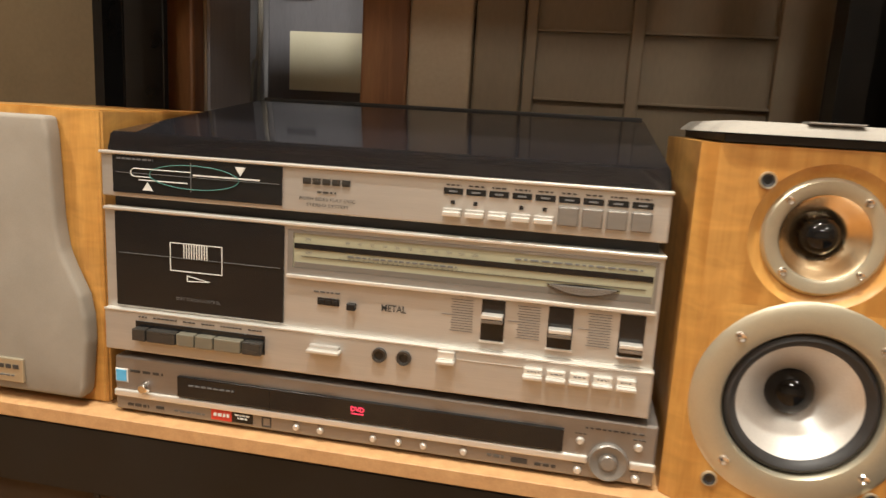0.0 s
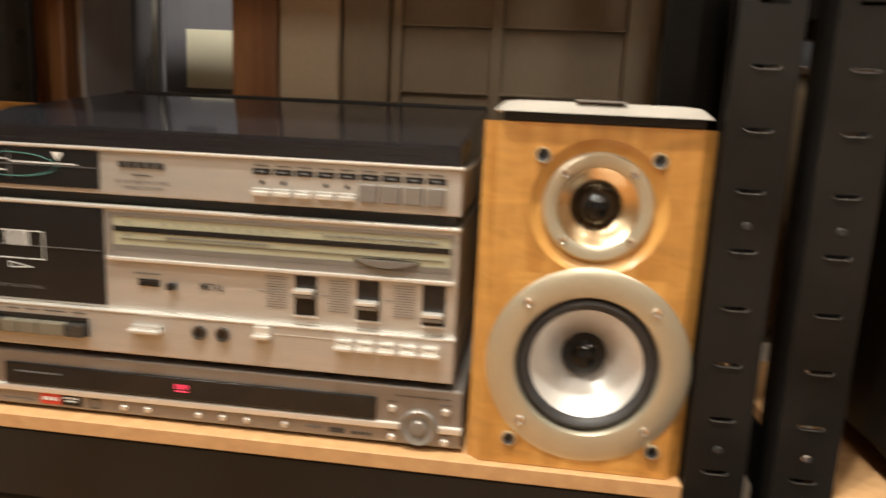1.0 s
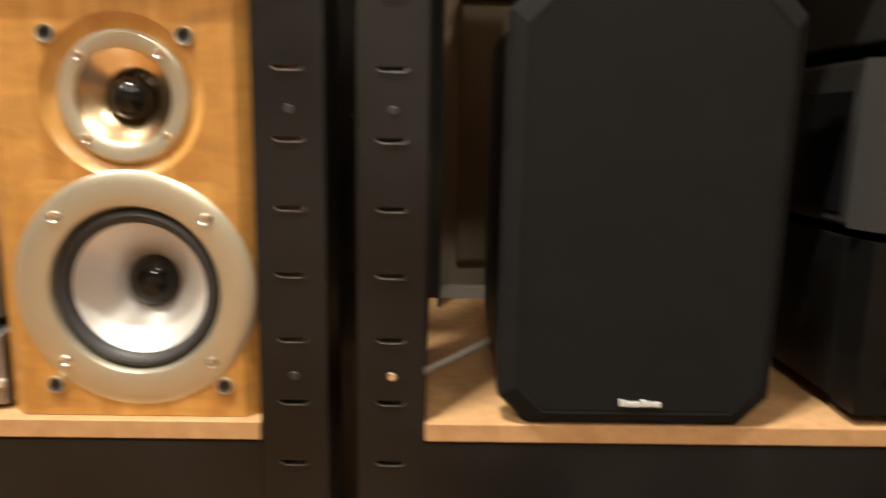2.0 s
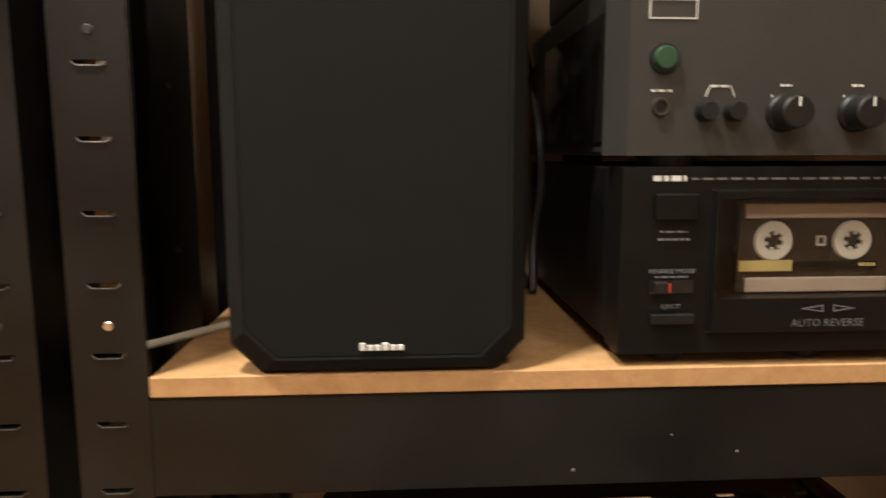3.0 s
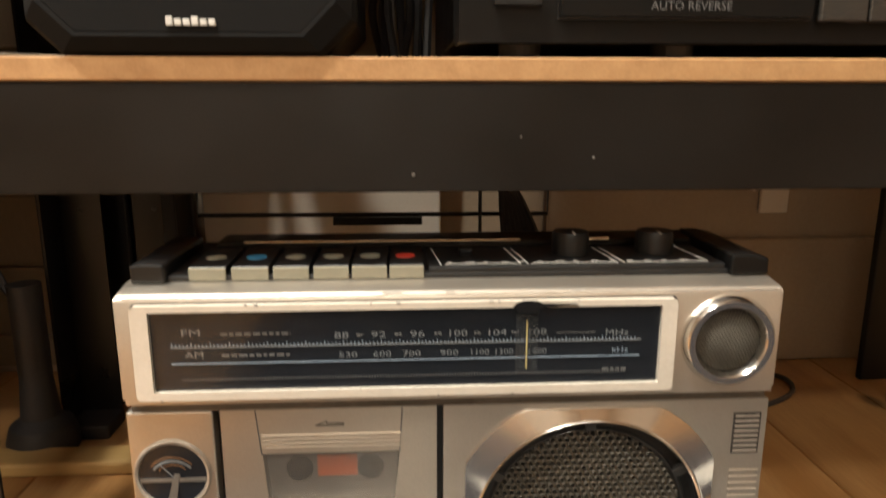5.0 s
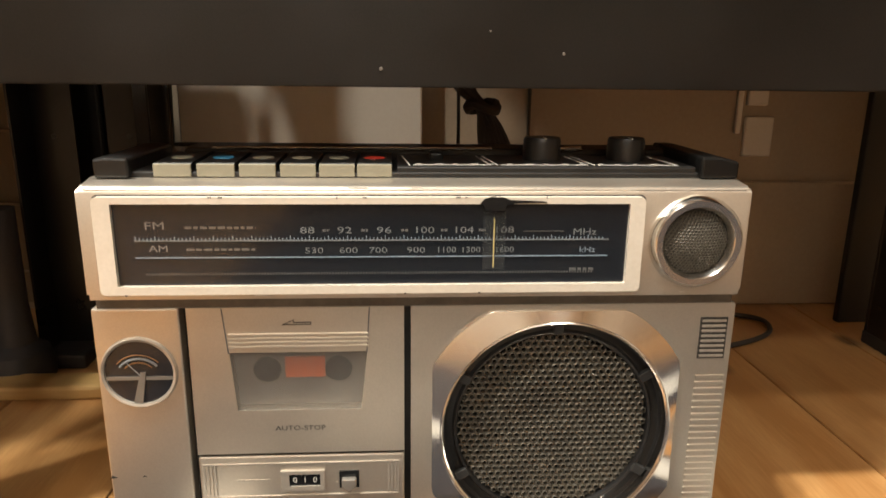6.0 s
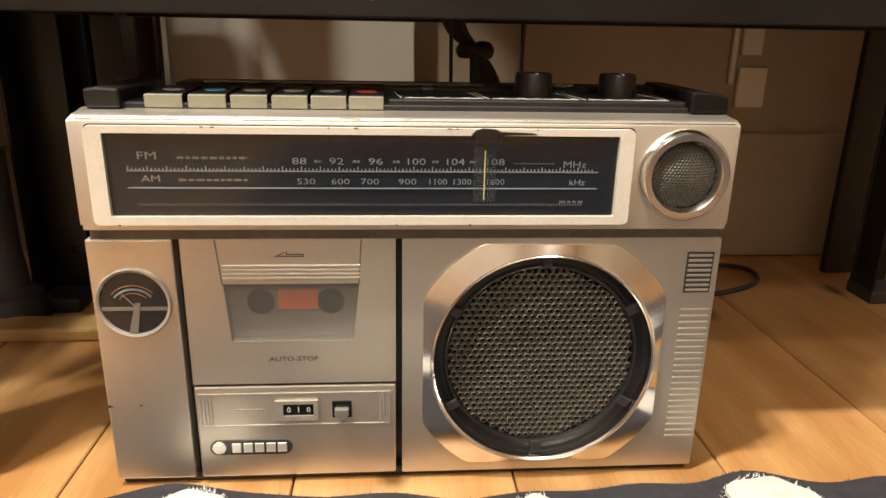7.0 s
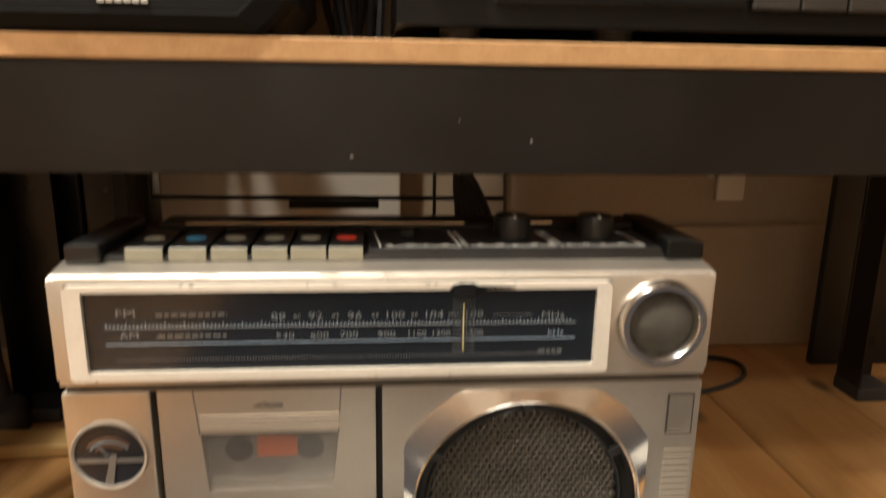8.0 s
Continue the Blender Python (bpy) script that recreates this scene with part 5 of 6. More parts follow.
for k in range(9):
    r = random.Random(40 + k)
    x = 0.214 + 0.0042 * k
    pts = [(x + r.uniform(-.008, .008), 0.22 + r.uniform(-.03, .05), TOP + 0.004 + i * 0.045) for i in range(6)]
    part("wire", tube(curve_pts(pts, 6), 0.0034, 6), "rubber", wires, smooth=True)
part("pale_wire", tube(curve_pts([(0.2135, 0.215, 0.56), (0.2165, 0.212, 0.47), (0.2215, 0.210, 0.41), (0.2225, 0.212, TOP + 0.003)], 6), 0.0018, 6), "keygrey", wires, "pale grey wire", smooth=True)

# ---- radio cassette recorder ----


def radio():
    r = thing("radio_cassette_recorder", (0.257, 0.035, 0.0), "worn champagne-silver portable radio cassette recorder, on the floor", "radio")
    yl, yu = -0.012, -0.0185
    # lower front panels
    part("back_shell", box(0.0795, 0.4345, yl + 0.010, 0.094, 0.0060, 0.1600, 0.003), "black", r)
    part("bottom_skirt", box(0.0805, 0.4335, yl + 0.003, 0.080, 0.0008, 0.0068, 0.001), "black", r)
    part("meter_panel", box(0.0783, 0.1246, yl, yl + 0.016, 0.0050, 0.1572, 0.0010), "radio", r)
    pb = part("tape_door", plate_with_hole([(0.1284, 0.0683), (0.2466, 0.0683), (0.2466, 0.1572), (0.1284, 0.1572)], [(0.1526, 0.0955), (0.2220, 0.0955), (0.2260, 0.1308), (0.1500, 0.1308)], yl, yl + 0.012), "radio", r)
    part("counter_panel", box(0.1284, 0.2466, yl, yl + 0.016, 0.0050, 0.0665, 0.0010), "radio", r)
    # upper body
    b = bmesh.new()
    prof = [(yu, 0.1645), (yu, 0.2215), (yu + 0.0012, 0.2236), (yu + 0.0040, 0.2250), (yu + 0.022, 0.2262), (0.090, 0.2264), (0.094, 0.2240), (0.094, 0.1645)]
    l0 = [b.verts.new((0.0797, y, z)) for y, z in prof]
    l1 = [b.verts.new((0.4345, y, z)) for y, z in prof]
    for i in range(len(prof)):
        j = (i + 1) % len(prof)
        b.faces.new((l0[i], l0[j], l1[j], l1[i]))
    b.faces.new(l0)
    b.faces.new(list(reversed(l1)))
    bmesh.ops.bevel(b, geom=[e for e in b.edges if len(e.link_faces) == 2 and any(len(f.verts) > 4 for f in e.link_faces)], offset=0.0022, segments=3, affect="EDGES")
    up = part("upper_body", b, "radio", r, smooth=True)
    part("edge_wear", tube([(0.085, yu + 0.0012, 0.2231), (0.43, yu + 0.0012, 0.2231)], 0.0009, 6), "radio_edge", up)
    # grey-brown filler between the lower panels and the upper body
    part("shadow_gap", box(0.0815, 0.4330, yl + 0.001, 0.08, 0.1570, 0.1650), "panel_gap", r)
    # dial
    def rr(x0, x1, z0, z1, rad, n=4):
        out = []
        for cx, cz, a0 in ((x1 - rad, z1 - rad, 0), (x0 + rad, z1 - rad, 90), (x0 + rad, z0 + rad, 180), (x1 - rad, z0 + rad, 270)):
            out += [(cx + rad * math.cos(radians(a0 + 90 * k / n)), cz + rad * math.sin(radians(a0 + 90 * k / n))) for k in range(n + 1)]
        return out

    part("frame_gap", prism(rr(0.0885, 0.3755, 0.1672, 0.2207, 0.003), yu - 0.0003, yu + 0.001), "ink", r)
    df = part("dial_frame", plate_with_hole(rr(0.0893, 0.3745, 0.1680, 0.2200, 0.003), rr(0.0983, 0.3662, 0.1726, 0.2164, 0.0008), yu - 0.0036, yu + 0.002), "cream", r, "worn cream dial frame")
    dl = part("dial_face", box(0.0975, 0.3670, yu - 0.0008, yu + 0.001, 0.1720, 0.2170), "navy", df)
    tape = [(0.2862, 0.2168), (0.2885, 0.2192), (0.2920, 0.2203), (0.2990, 0.2200), (0.3020, 0.2186), (0.3190, 0.2180), (0.3215, 0.2174), (0.3050, 0.2168), (0.3002, 0.2160), (0.2995, 0.2128), (0.2890, 0.2130), (0.2880, 0.2162)]
    part("dial_tape", prism(tape, yu - 0.0044, yu - 0.0035), "gloss", df, "torn piece of black tape")
    yd = yu - 0.0014
    bm = bmesh.new()
    bar(0.1078, 0.3562, 0.1964, 0.1970, yd, bm)
    part("scale_line", bm, "dial_ink", dl)
    part("scale_line", bar(0.1078, 0.3562, 0.1874, 0.1879, yd), "blue_ink", dl)
    bm = bmesh.new()
    for k in range(125):
        x = 0.1085 + 0.00197 * k
        bar(x, x + 0.0004, 0.1971, 0.1982 if k % 5 else 0.1992, yd, bm)
    part("scale_ticks", bm, "blue_ink", dl)
    bm = bmesh.new()
    for k in range(160):
        x = 0.1125 + 0.00148 * k
        bar(x, x + 0.0005, 0.1782, 0.1792, yd, bm)
    part("scale_ticks", bm, "grey_ink", dl)
    letters("FM", 0.1135, 0.2045, yd, 0.0058, "dial_ink", dl, width=0.0095)
    letters("AM", 0.1150, 0.1925, yd, 0.0050, "dial_ink", dl, width=0.0095)
    letters("MHz", 0.3430, 0.2008, yd, 0.0052, "dial_ink", dl, "CENTER", width=0.0125)
    letters("kHz", 0.3450, 0.1910, yd, 0.0044, "blue_ink", dl, "CENTER", width=0.0085)
    for x, s in ((0.1964, "88"), (0.2157, "92"), (0.2362, "96"), (0.2572, "100"), (0.2780, "104"), (0.2995, "108")):
        letters(s, x, 0.2020, yd, 0.0050, "dial_ink", dl, "CENTER", width=0.0075 if len(s) == 2 else 0.0095)
    for x in (0.206, 0.226, 0.247, 0.268, 0.288):
        part("fine_print", dashes(x - 0.0018, x + 0.0018, 0.2014, 0.2026, yd, 0.0012), "grey_ink", dl)
    for x, s in ((0.1995, "530"), (0.2175, "600"), (0.2330, "700"), (0.2530, "900"), (0.2690, "1100"), (0.2820, "1300"), (0.3000, "1600")):
        letters(s, x, 0.1912, yd, 0.0045, "dial_ink", dl, "CENTER", width=0.0095)
    bm = dashes(0.134, 0.170, 0.2030, 0.2042, yd, 0.0026)
    dashes(0.134, 0.170, 0.1914, 0.1924, yd, 0.0026, bm)
    dashes(0.310, 0.335, 0.2012, 0.2014, yd, 0.02, bm)
    dashes(0.336, 0.350, 0.1796, 0.1808, yd, 0.0026, bm)
    part("fine_print", bm, "grey_ink", dl)
    nd = part("tuning_needle", box(0.2882, 0.3002, yu - 0.0024, yu - 0.0019, 0.1808, 0.2160), "dial_clear", dl, "clear slider with yellow needle")
    part("needle_line", box(0.2938, 0.2944, yu - 0.0028, yu - 0.0024, 0.1820, 0.2085), "yellow", nd)
    part("dial_glass", box(0.0984, 0.3661, yu - 0.0034, yu - 0.0030, 0.1727, 0.2163), "clear", df)
    # small round speaker
    tw = part("round_grille", lathe(0.4046, 0.1950, yu, [(0.0176, 0.0004), (0.0182, -0.0030), (0.0200, -0.0056), (0.0232, -0.0058), (0.0252, -0.0030), (0.0258, 0.0004)], 56), "chrome", r, "chrome-ringed round mesh", smooth=True)
    dome = honeycomb(0.4046, 0.1950, yu - 0.0006, 0.0184, 0.0019, 0.00062, 0.0008, "mesh")
    for v in dome.verts:
        rho = math.hypot(v.co.x - 0.4046, v.co.z - 0.1950) / 0.0184
        v.co.y -= 0.0048 * max(0.0, 1 - rho * rho)
    part("mesh", dome, "mesh", tw, "domed dark metal mesh")
    part("mesh_back", lathe(0.4046, 0.1950, yu - 0.0003, [(0, -0.0036), (0.009, -0.0027), (0.0182, 0)], 32), "black", tw, smooth=True)
    # meter
    mt = part("level_meter", lathe(0.1008, 0.1203, yl, [(0.0182, 0.0006), (0.0186, -0.0016), (0.0200, -0.0022), (0.0208, -0.0008), (0.0210, 0.0005)], 56), "radio_edge", r, smooth=True)
    part("meter_face", lathe(0.1008, 0.1203, yl - 0.0004, [(0, 0), (0.0186, 0)], 40), "navy", mt)
    bm = tube([(0.1008 + 0.0120 * math.cos(radians(a)), yl - 0.0009, 0.1180 + 0.0105 * math.sin(radians(a))) for a in range(35, 150, 8)], 0.0007, 5)
    part("meter_scale", bm, "dial_ink", mt)
    bm = bmesh.new()
    box(0.0830, 0.1186, yl - 0.0012, yl - 0.0005, 0.1160, 0.1180, bm=bm)
    merge(bm, prism([(0.0965, 0.1025), (0.1015, 0.1025), (0.1045, 0.1205), (0.1015, 0.1205)], yl - 0.0014, yl - 0.0006))
    part("meter_bars", bm, "keygrey", mt)
    for rad in (0.0142, 0.0092):
        arc = [(0.1008 + rad * math.cos(radians(a)), yl - 0.0009, 0.1180 + 0.9 * rad * math.sin(radians(a))) for a in range(40, 145, 8)]
        part("meter_scale", tube(arc, 0.0003, 5), "amber", mt)
    part("needle", tube([(0.1020, yl - 0.0013, 0.1180), (0.0945, yl - 0.0013, 0.1265)], 0.0003, 5), "dial_ink", mt)
    part("meter_glass", lathe(0.1008, 0.1203, yl - 0.0020, [(0, -0.0012), (0.01, -0.0009), (0.0186, 0.0)], 40), "clear", mt, smooth=True)
    # tape door: ribs, window, cassette
    for k in range(4):
        z = 0.1335 + 0.0024 * k
        part("rib", box(0.1500, 0.2268, yl - 0.0010, yl + 0.001, z, z + 0.0016, 0.0004), "radio", pb)
    for p, q in (((0.1473, 0.1568), (0.1496, 0.1305)), ((0.2275, 0.1568), (0.2258, 0.1305))):
        part("seam", tube([(p[0], yl - 0.0001, p[1]), (q[0], yl - 0.0001, q[1])], 0.0004, 5), "grey_ink", pb)
    part("arrow_print", plate_with_hole([(0.1790, 0.1470), (0.1862, 0.1502), (0.1862, 0.1487), (0.1955, 0.1487), (0.1955, 0.1470)], [(0.1812, 0.1475), (0.1857, 0.1496), (0.1857, 0.1482), (0.1950, 0.1482), (0.1950, 0.1475)], yl - 0.0004, yl + 0.0001), "ink", pb)
    cs = part("cassette", box(0.1492, 0.2268, yl + 0.0080, yl + 0.0120, 0.0945, 0.1318), "keygrey", pb, "grey cassette with orange label")
    part("cassette_label", box(0.1790, 0.2015, yl + 0.0072, yl + 0.0082, 0.1125, 0.1250), "orange", cs)
    for x in (0.1688, 0.2090):
        part("hub", lathe(x, 0.1172, yl + 0.0076, [(0, 0.0004), (0.004, 0), (0.0078, 0), (0.0080, 0.0008)], 28), "black", cs)
    part("window", prism([(0.1526, 0.0955), (0.2220, 0.0955), (0.2260, 0.1308), (0.1500, 0.1308)], yl + 0.0004, yl + 0.0012), "hazy", pb)
    letters("AUTO-STOP", 0.1873, 0.0842, yl - 0.0004, 0.0042, "ink", pb, "CENTER", width=0.0285)
    # counter strip
    cp = part("counter_plate", plate_with_hole(rect(0.1308, 0.2432, 0.0400, 0.0620), rect(0.1316, 0.2424, 0.0408, 0.0612), yl - 0.0006, yl + 0.0004), "radio_edge", r)
    for x in (0.1330, 0.1350, 0.1370, 0.2368, 0.2388, 0.2408):
        part("rib", box(x, x + 0.0008, yl - 0.0008, yl, 0.0412, 0.0608), "radio_edge", cp)
    ct = part("tape_counter", plate_with_hole(rect(0.1748, 0.2000, 0.0440, 0.0570), rect(0.1795, 0.1975, 0.0470, 0.0548), yl - 0.0016, yl + 0.0002), "radio_edge", r)
    part("counter_well", box(0.1795, 0.1975, yl - 0.0006, yl, 0.0470, 0.0548), "gloss", ct)
    for k, c in enumerate("010"):
        letters(c, 0.1828 + 0.0058 * k, 0.0509, yl - 0.0012, 0.0050, "white_ink", ct, "CENTER", name="digit")
    part("button_well", box(0.2085, 0.2200, yl - 0.0007, yl, 0.0450, 0.0560), "gloss", r)
    part("reset_button", prism([(0.2100, 0.0470), (0.2142, 0.0428), (0.2185, 0.0470), (0.2185, 0.0520), (0.2100, 0.0520)], yl - 0.004, yl, 0.0008), "keygrey", r)
    part("fine_print", dashes(0.150, 0.168, 0.0508, 0.0514, yl - 0.0003, 0.003), "radio_edge", r)
    bd = part("badge", prism(rr(0.1348, 0.1838, 0.0208, 0.0306, 0.0048), yl - 0.0008, yl, 0), "keydark", r, "raised silver badge on a pill-shaped plate")
    part("badge_disc", lathe(0.1402, 0.0257, yl - 0.0012, [(0, 0), (0.0040, 0.0), (0.0044, 0.0008)], 24), "silver_edge", bd)
    bm = bmesh.new()
    for k in range(5):
        x = 0.1478 + 0.0068 * k
        box(x, x + 0.0056, yl - 0.0016, yl - 0.0006, 0.0226, 0.0288, 0.0004, bm=bm)
    part("badge_bars", bm, "silver_edge", bd)
    # main speaker
    cx, cz = 0.3343, 0.0812
    sp = part("speaker_panel", plate_with_hole(rr(0.2504, 0.4353, 0.0050, 0.1572, 0.001, 8), [(cx + 0.0668 * math.cos(a), cz + 0.0668 * math.sin(a)) for a in (math.pi / 4 * 0 + 2 * math.pi * (k + 0.5) / 36 for k in range(36))], yl, yl + 0.016), "radio", r)
    pts = []
    inner = []
    for k in range(120):
        a = 2 * math.pi * k / 120
        x, z = 0.0826 * math.cos(a), 0.0826 * math.sin(a)
        s = min(1, 0.0722 / max(1e-6, abs(x)), (0.0730 if z > 0 else 0.0700) / max(1e-6, abs(z)))
        pts.append((cx + x * s, cz + z * s))
        inner.append((cx + 0.0668 * math.cos(a), cz + 0.0668 * math.sin(a)))
    b = bmesh.new()
    loops = [[b.verts.new((cx + (x - cx) * s, y, cz + (z - cz) * s)) for x, z in o] for o, s, y in ((pts, 1.0, yl + 0.001), (pts, 0.994, yl - 0.0016), (inner, 1.012, yl - 0.0050), (inner, 1.0, yl - 0.0044), (inner, 0.988, yl + 0.004))]
    for p, q in zip(loops, loops[1:]):
        for i in range(120):
            j = (i + 1) % 120
            b.faces.new((p[i], p[j], q[j], q[i]))
    part("chrome_surround", b, "surround", sp, "polished clipped-corner surround", smooth=True)
    part("ring_lip", lathe(cx, cz, yl - 0.0046, [(0.0652, 0.003), (0.0655, 0.0004), (0.0664, -0.0006), (0.0674, 0.0002)], 80), "chrome", sp, smooth=True)
    part("speaker_ring", lathe(cx, cz, yl, [(0.0560, 0.0075), (0.0572, 0.0030), (0.0585, 0.0022), (0.0600, 0.0040), (0.0640, 0.0050), (0.0660, 0.0040), (0.0668, 0.0060)], 72), "black", sp, smooth=True)
    for k in range(6):
        a = radians(90 + 60 * k)
        b = box(-0.0028, 0.0028, yl + 0.0008, yl + 0.005, 0.0575, 0.0655, 0.0006)
        b.transform(Matrix.Translation((cx, 0, cz)) @ Matrix.Rotation(-(a - math.pi / 2), 4, "Y"))
        part("ring_tab", b, "charcoal_tab", sp)
    part("mesh", honeycomb(cx, cz, yl + 0.0045, 0.0578, 0.0042, 0.00145, 0.003, "mesh"), "mesh", sp)
    part("mesh_back", lathe(cx, cz, yl + 0.0078, [(0, 0), (0.0575, 0)], 40), "gloss", sp)
    # vents
    vt = part("vent_plate", box(0.4158, 0.4318, yl - 0.0004, yl + 0.001, 0.1235, 0.1488), "ink", r)
    for k in range(8):
        z = 0.1246 + 0.00305 * k
        part("vent_bar", box(0.4168, 0.4308, yl - 0.0010, yl, z, z + 0.0014, 0.0002), "radio_edge", vt)
    for k in range(22):
        z = 0.0250 + 0.0041 * k
        part("rib", box(0.4160, 0.4334, yl - 0.0007, yl + 0.0005, z, z + 0.0020, 0.0004), "radio", r)
    for x, z, s in ((0.0800, 0.0550, 0.0022), (0.0975, 0.0553, 0.0013)):
        part("paint_chip", prism([(x - s, z - s * 0.4), (x + s, z), (x - s * 0.3, z + s * 0.6)], yl - 0.0003, yl + 0.0004), "ink", r)
    wear = random.Random(21)
    nick = bmesh.new()
    for k in range(12):
        x, w = wear.uniform(0.092, 0.372), wear.uniform(0.0004, 0.0026)
        z = wear.choice((0.2199, 0.2199, 0.2164, 0.1681))
        box(x, x + w, yu - 0.0038, yu - 0.0030, z - wear.uniform(0.0002, 0.0006), z + 0.0002, bm=nick)
    tagged(part("edge_wear", nick, "ink", df, "dark nicks in the frame's edge"), kind="stuff")
    rub = bmesh.new()
    for k in range(30):
        x, w = wear.uniform(0.083, 0.425), wear.uniform(0.001, 0.012)
        z = wear.choice((0.2232, 0.2236, 0.2228, 0.1660))
        box(x, x + w, yu - 0.0002 + (0.0008 if z > 0.2 else 0), yu + 0.002, z, z + wear.uniform(0.0002, 0.0006), bm=rub)
    tagged(part("edge_rub", rub, "silver_edge", up, "bright rubbed spots along the edge"), kind="stuff")
    # top plate, keys, knobs
    tz = 0.2264
    part("top_plate", box(0.0830, 0.4330, 0.0030, 0.090, tz - 0.002, tz + 0.0030, 0.0010), "black", r)
    part("back_ridge", box(0.1140, 0.4180, 0.056, 0.084, tz + 0.001, tz + 0.0098, 0.0022), "black", r)
    part("end_block", prism([(0.4120, tz), (0.4335, tz), (0.4335, tz + 0.0095), (0.4230, tz + 0.0120), (0.4120, tz + 0.0120)], -0.001, 0.078, 0.0014), "deckblack", r)
    part("end_block", prism([(0.0840, tz), (0.1020, tz), (0.1020, tz + 0.0105), (0.0905, tz + 0.0110), (0.0835, tz + 0.0100)], -0.002, 0.074, 0.0014), "black", r)
    ant = part("antenna", tube([(0.132, 0.0545, tz + 0.0100), (0.302, 0.0545, tz + 0.0100)], 0.0009, 8), "chrome", r, "folded chrome telescopic antenna", smooth=True)
    part("antenna_tip", tube([(0.330, 0.0545, tz + 0.0100), (0.358, 0.0545, tz + 0.0100)], 0.0016, 8), "chrome", r)
    cols = ["keytan", "blue", "keytan", "keytan", "keytan", "red"]
    for k, (a, b2) in enumerate(((0.1130, 0.1333), (0.1358, 0.1562), (0.1581, 0.1780), (0.1799, 0.1995), (0.2008, 0.2204), (0.2213, 0.2406))):
        b = bmesh.new()
        prof = [(0.0034, tz - 0.0004), (0.0034, tz + 0.0064), (0.0046, tz + 0.0074), (0.046, tz + 0.0085), (0.046, tz - 0.0004)]
        l0 = [b.verts.new((a + 0.0004, y, z)) for y, z in prof]
        l1 = [b.verts.new((b2 - 0.0004, y, z)) for y, z in prof]
        for i in range(5):
            j = (i + 1) % 5
            b.faces.new((l0[i], l0[j], l1[j], l1[i]))
        b.faces.new(l0)
        b.faces.new(list(reversed(l1)))
        key = part("key", b, "black", r)
        part("key_front", box(a + 0.0002, b2 - 0.0002, 0.0022, 0.0038, tz + 0.0002, tz + 0.0072, 0.0005), "keytan", key)
        oval = turned(0, 0, 0, [(0, 0.0002), (0.0052, 0.0002), (0.0056, -0.0006)], 24)
        oval.transform(Matrix.Translation(((a + b2) / 2 - 0.0006, 0.0245, tz + 0.0080)) @ Matrix.Rotation(radians(1.6), 4, "X") @ Matrix.Diagonal((1.1, 1.0, 1, 1)))
        part("key_cap", oval, cols[k], key, {"blue": "blue cap", "red": "red cap"}.get(cols[k], ""))
    cpn = part("control_plate", box(0.2430, 0.4110, 0.0036, 0.056, tz + 0.001, tz + 0.0060, 0.0010), "black", r)
    bm = bmesh.new()
    for x0c in (0.2500, 0.2950, 0.2990, 0.3500, 0.3540, 0.4020):
        tube([(x0c, 0.008, tz + 0.0062), (x0c - 0.004, 0.048, tz + 0.0062)], 0.0004, 5, bm)
    for xa, xb in ((0.2520, 0.2940), (0.3010, 0.3490), (0.3560, 0.4010)):
        tube([(xa, 0.0090, tz + 0.0062), (xb, 0.0090, tz + 0.0062)], 0.00025, 5, bm)
    rng = random.Random(8)
    for k in range(14):
        x = 0.2540 + 0.0103 * k
        w = rng.uniform(0.002, 0.005)
        box(x, x + w, 0.0125, 0.0139, tz + 0.0059, tz + 0.0063, bm=bm)
    part("control_print", bm, "white_ink", cpn)
    part("band_switch", box(0.262, 0.270, 0.030, 0.042, tz + 0.005, tz + 0.010, 0.001), "deckblack", cpn)
    for x in (0.3290, 0.3800):
        kn = part("knob", turned(x, 0.035, tz + 0.005, [(0.0112, 0.0), (0.0110, 0.0125), (0.0102, 0.0142), (0, 0.0144)], 36), "black", r, "black ridged knob", smooth=True)
        part("pointer", box(x - 0.0004, x + 0.0004, 0.0245, 0.0310, tz + 0.0188, tz + 0.0197), "white_ink", kn)
    pv = part("handle_pivot", lathe(0, 0, 0, [(0, -0.004), (0.006, -0.004), (0.007, 0)], 20), "black", r)
    pv.matrix_basis = Matrix.Translation(Vector((0.4345 - 0.257, 0.03 - 0.035, 0.195))) @ Matrix.Rotation(radians(90), 4, "Z") @ Matrix.Translation(BASE[r.name])
    return r


RADIO = radio()
pc = thing("power_cord", (0.6, 0.33, 0), "black power cord looping on the floor behind the radio", "cable")
part("cord", tube(curve_pts([(0.43, 0.25, 0.01), (0.50, 0.27, 0.0035), (0.594, 0.29, 0.0032), (0.652, 0.322, 0.0032), (0.668, 0.362, 0.0032), (0.643, 0.382, 0.0032), (0.609, 0.36, 0.007), (0.56, 0.33, 0.0032), (0.47, 0.30, 0.0032)], 8), 0.0028, 8), "rubber", pc, smooth=True)

# cables behind the radio
bun = thing("cable_bundle", (0.33, 0.2, 0.0), "dark tied cable bundle hanging behind the radio", "cable")
for k in range(7):
    r = random.Random(90 + k)
    o = 0.0024 * (k - 3)
    part("cable", tube(curve_pts([(0.292 + o, 0.24 + r.uniform(-.008, .008), 0.33), (0.298 + o, 0.238, 0.275), (0.316 + o * 0.5, 0.236 + r.uniform(-.006, .006), 0.252), (0.326 + o * 1.4, 0.236, 0.228), (0.338 + o * 2.5, 0.23, 0.17), (0.35 + o * 3, 0.22, 0.05), (0.35 + o * 4, 0.21, 0.004)], 5), 0.0028, 6), "rubber", bun, smooth=True)
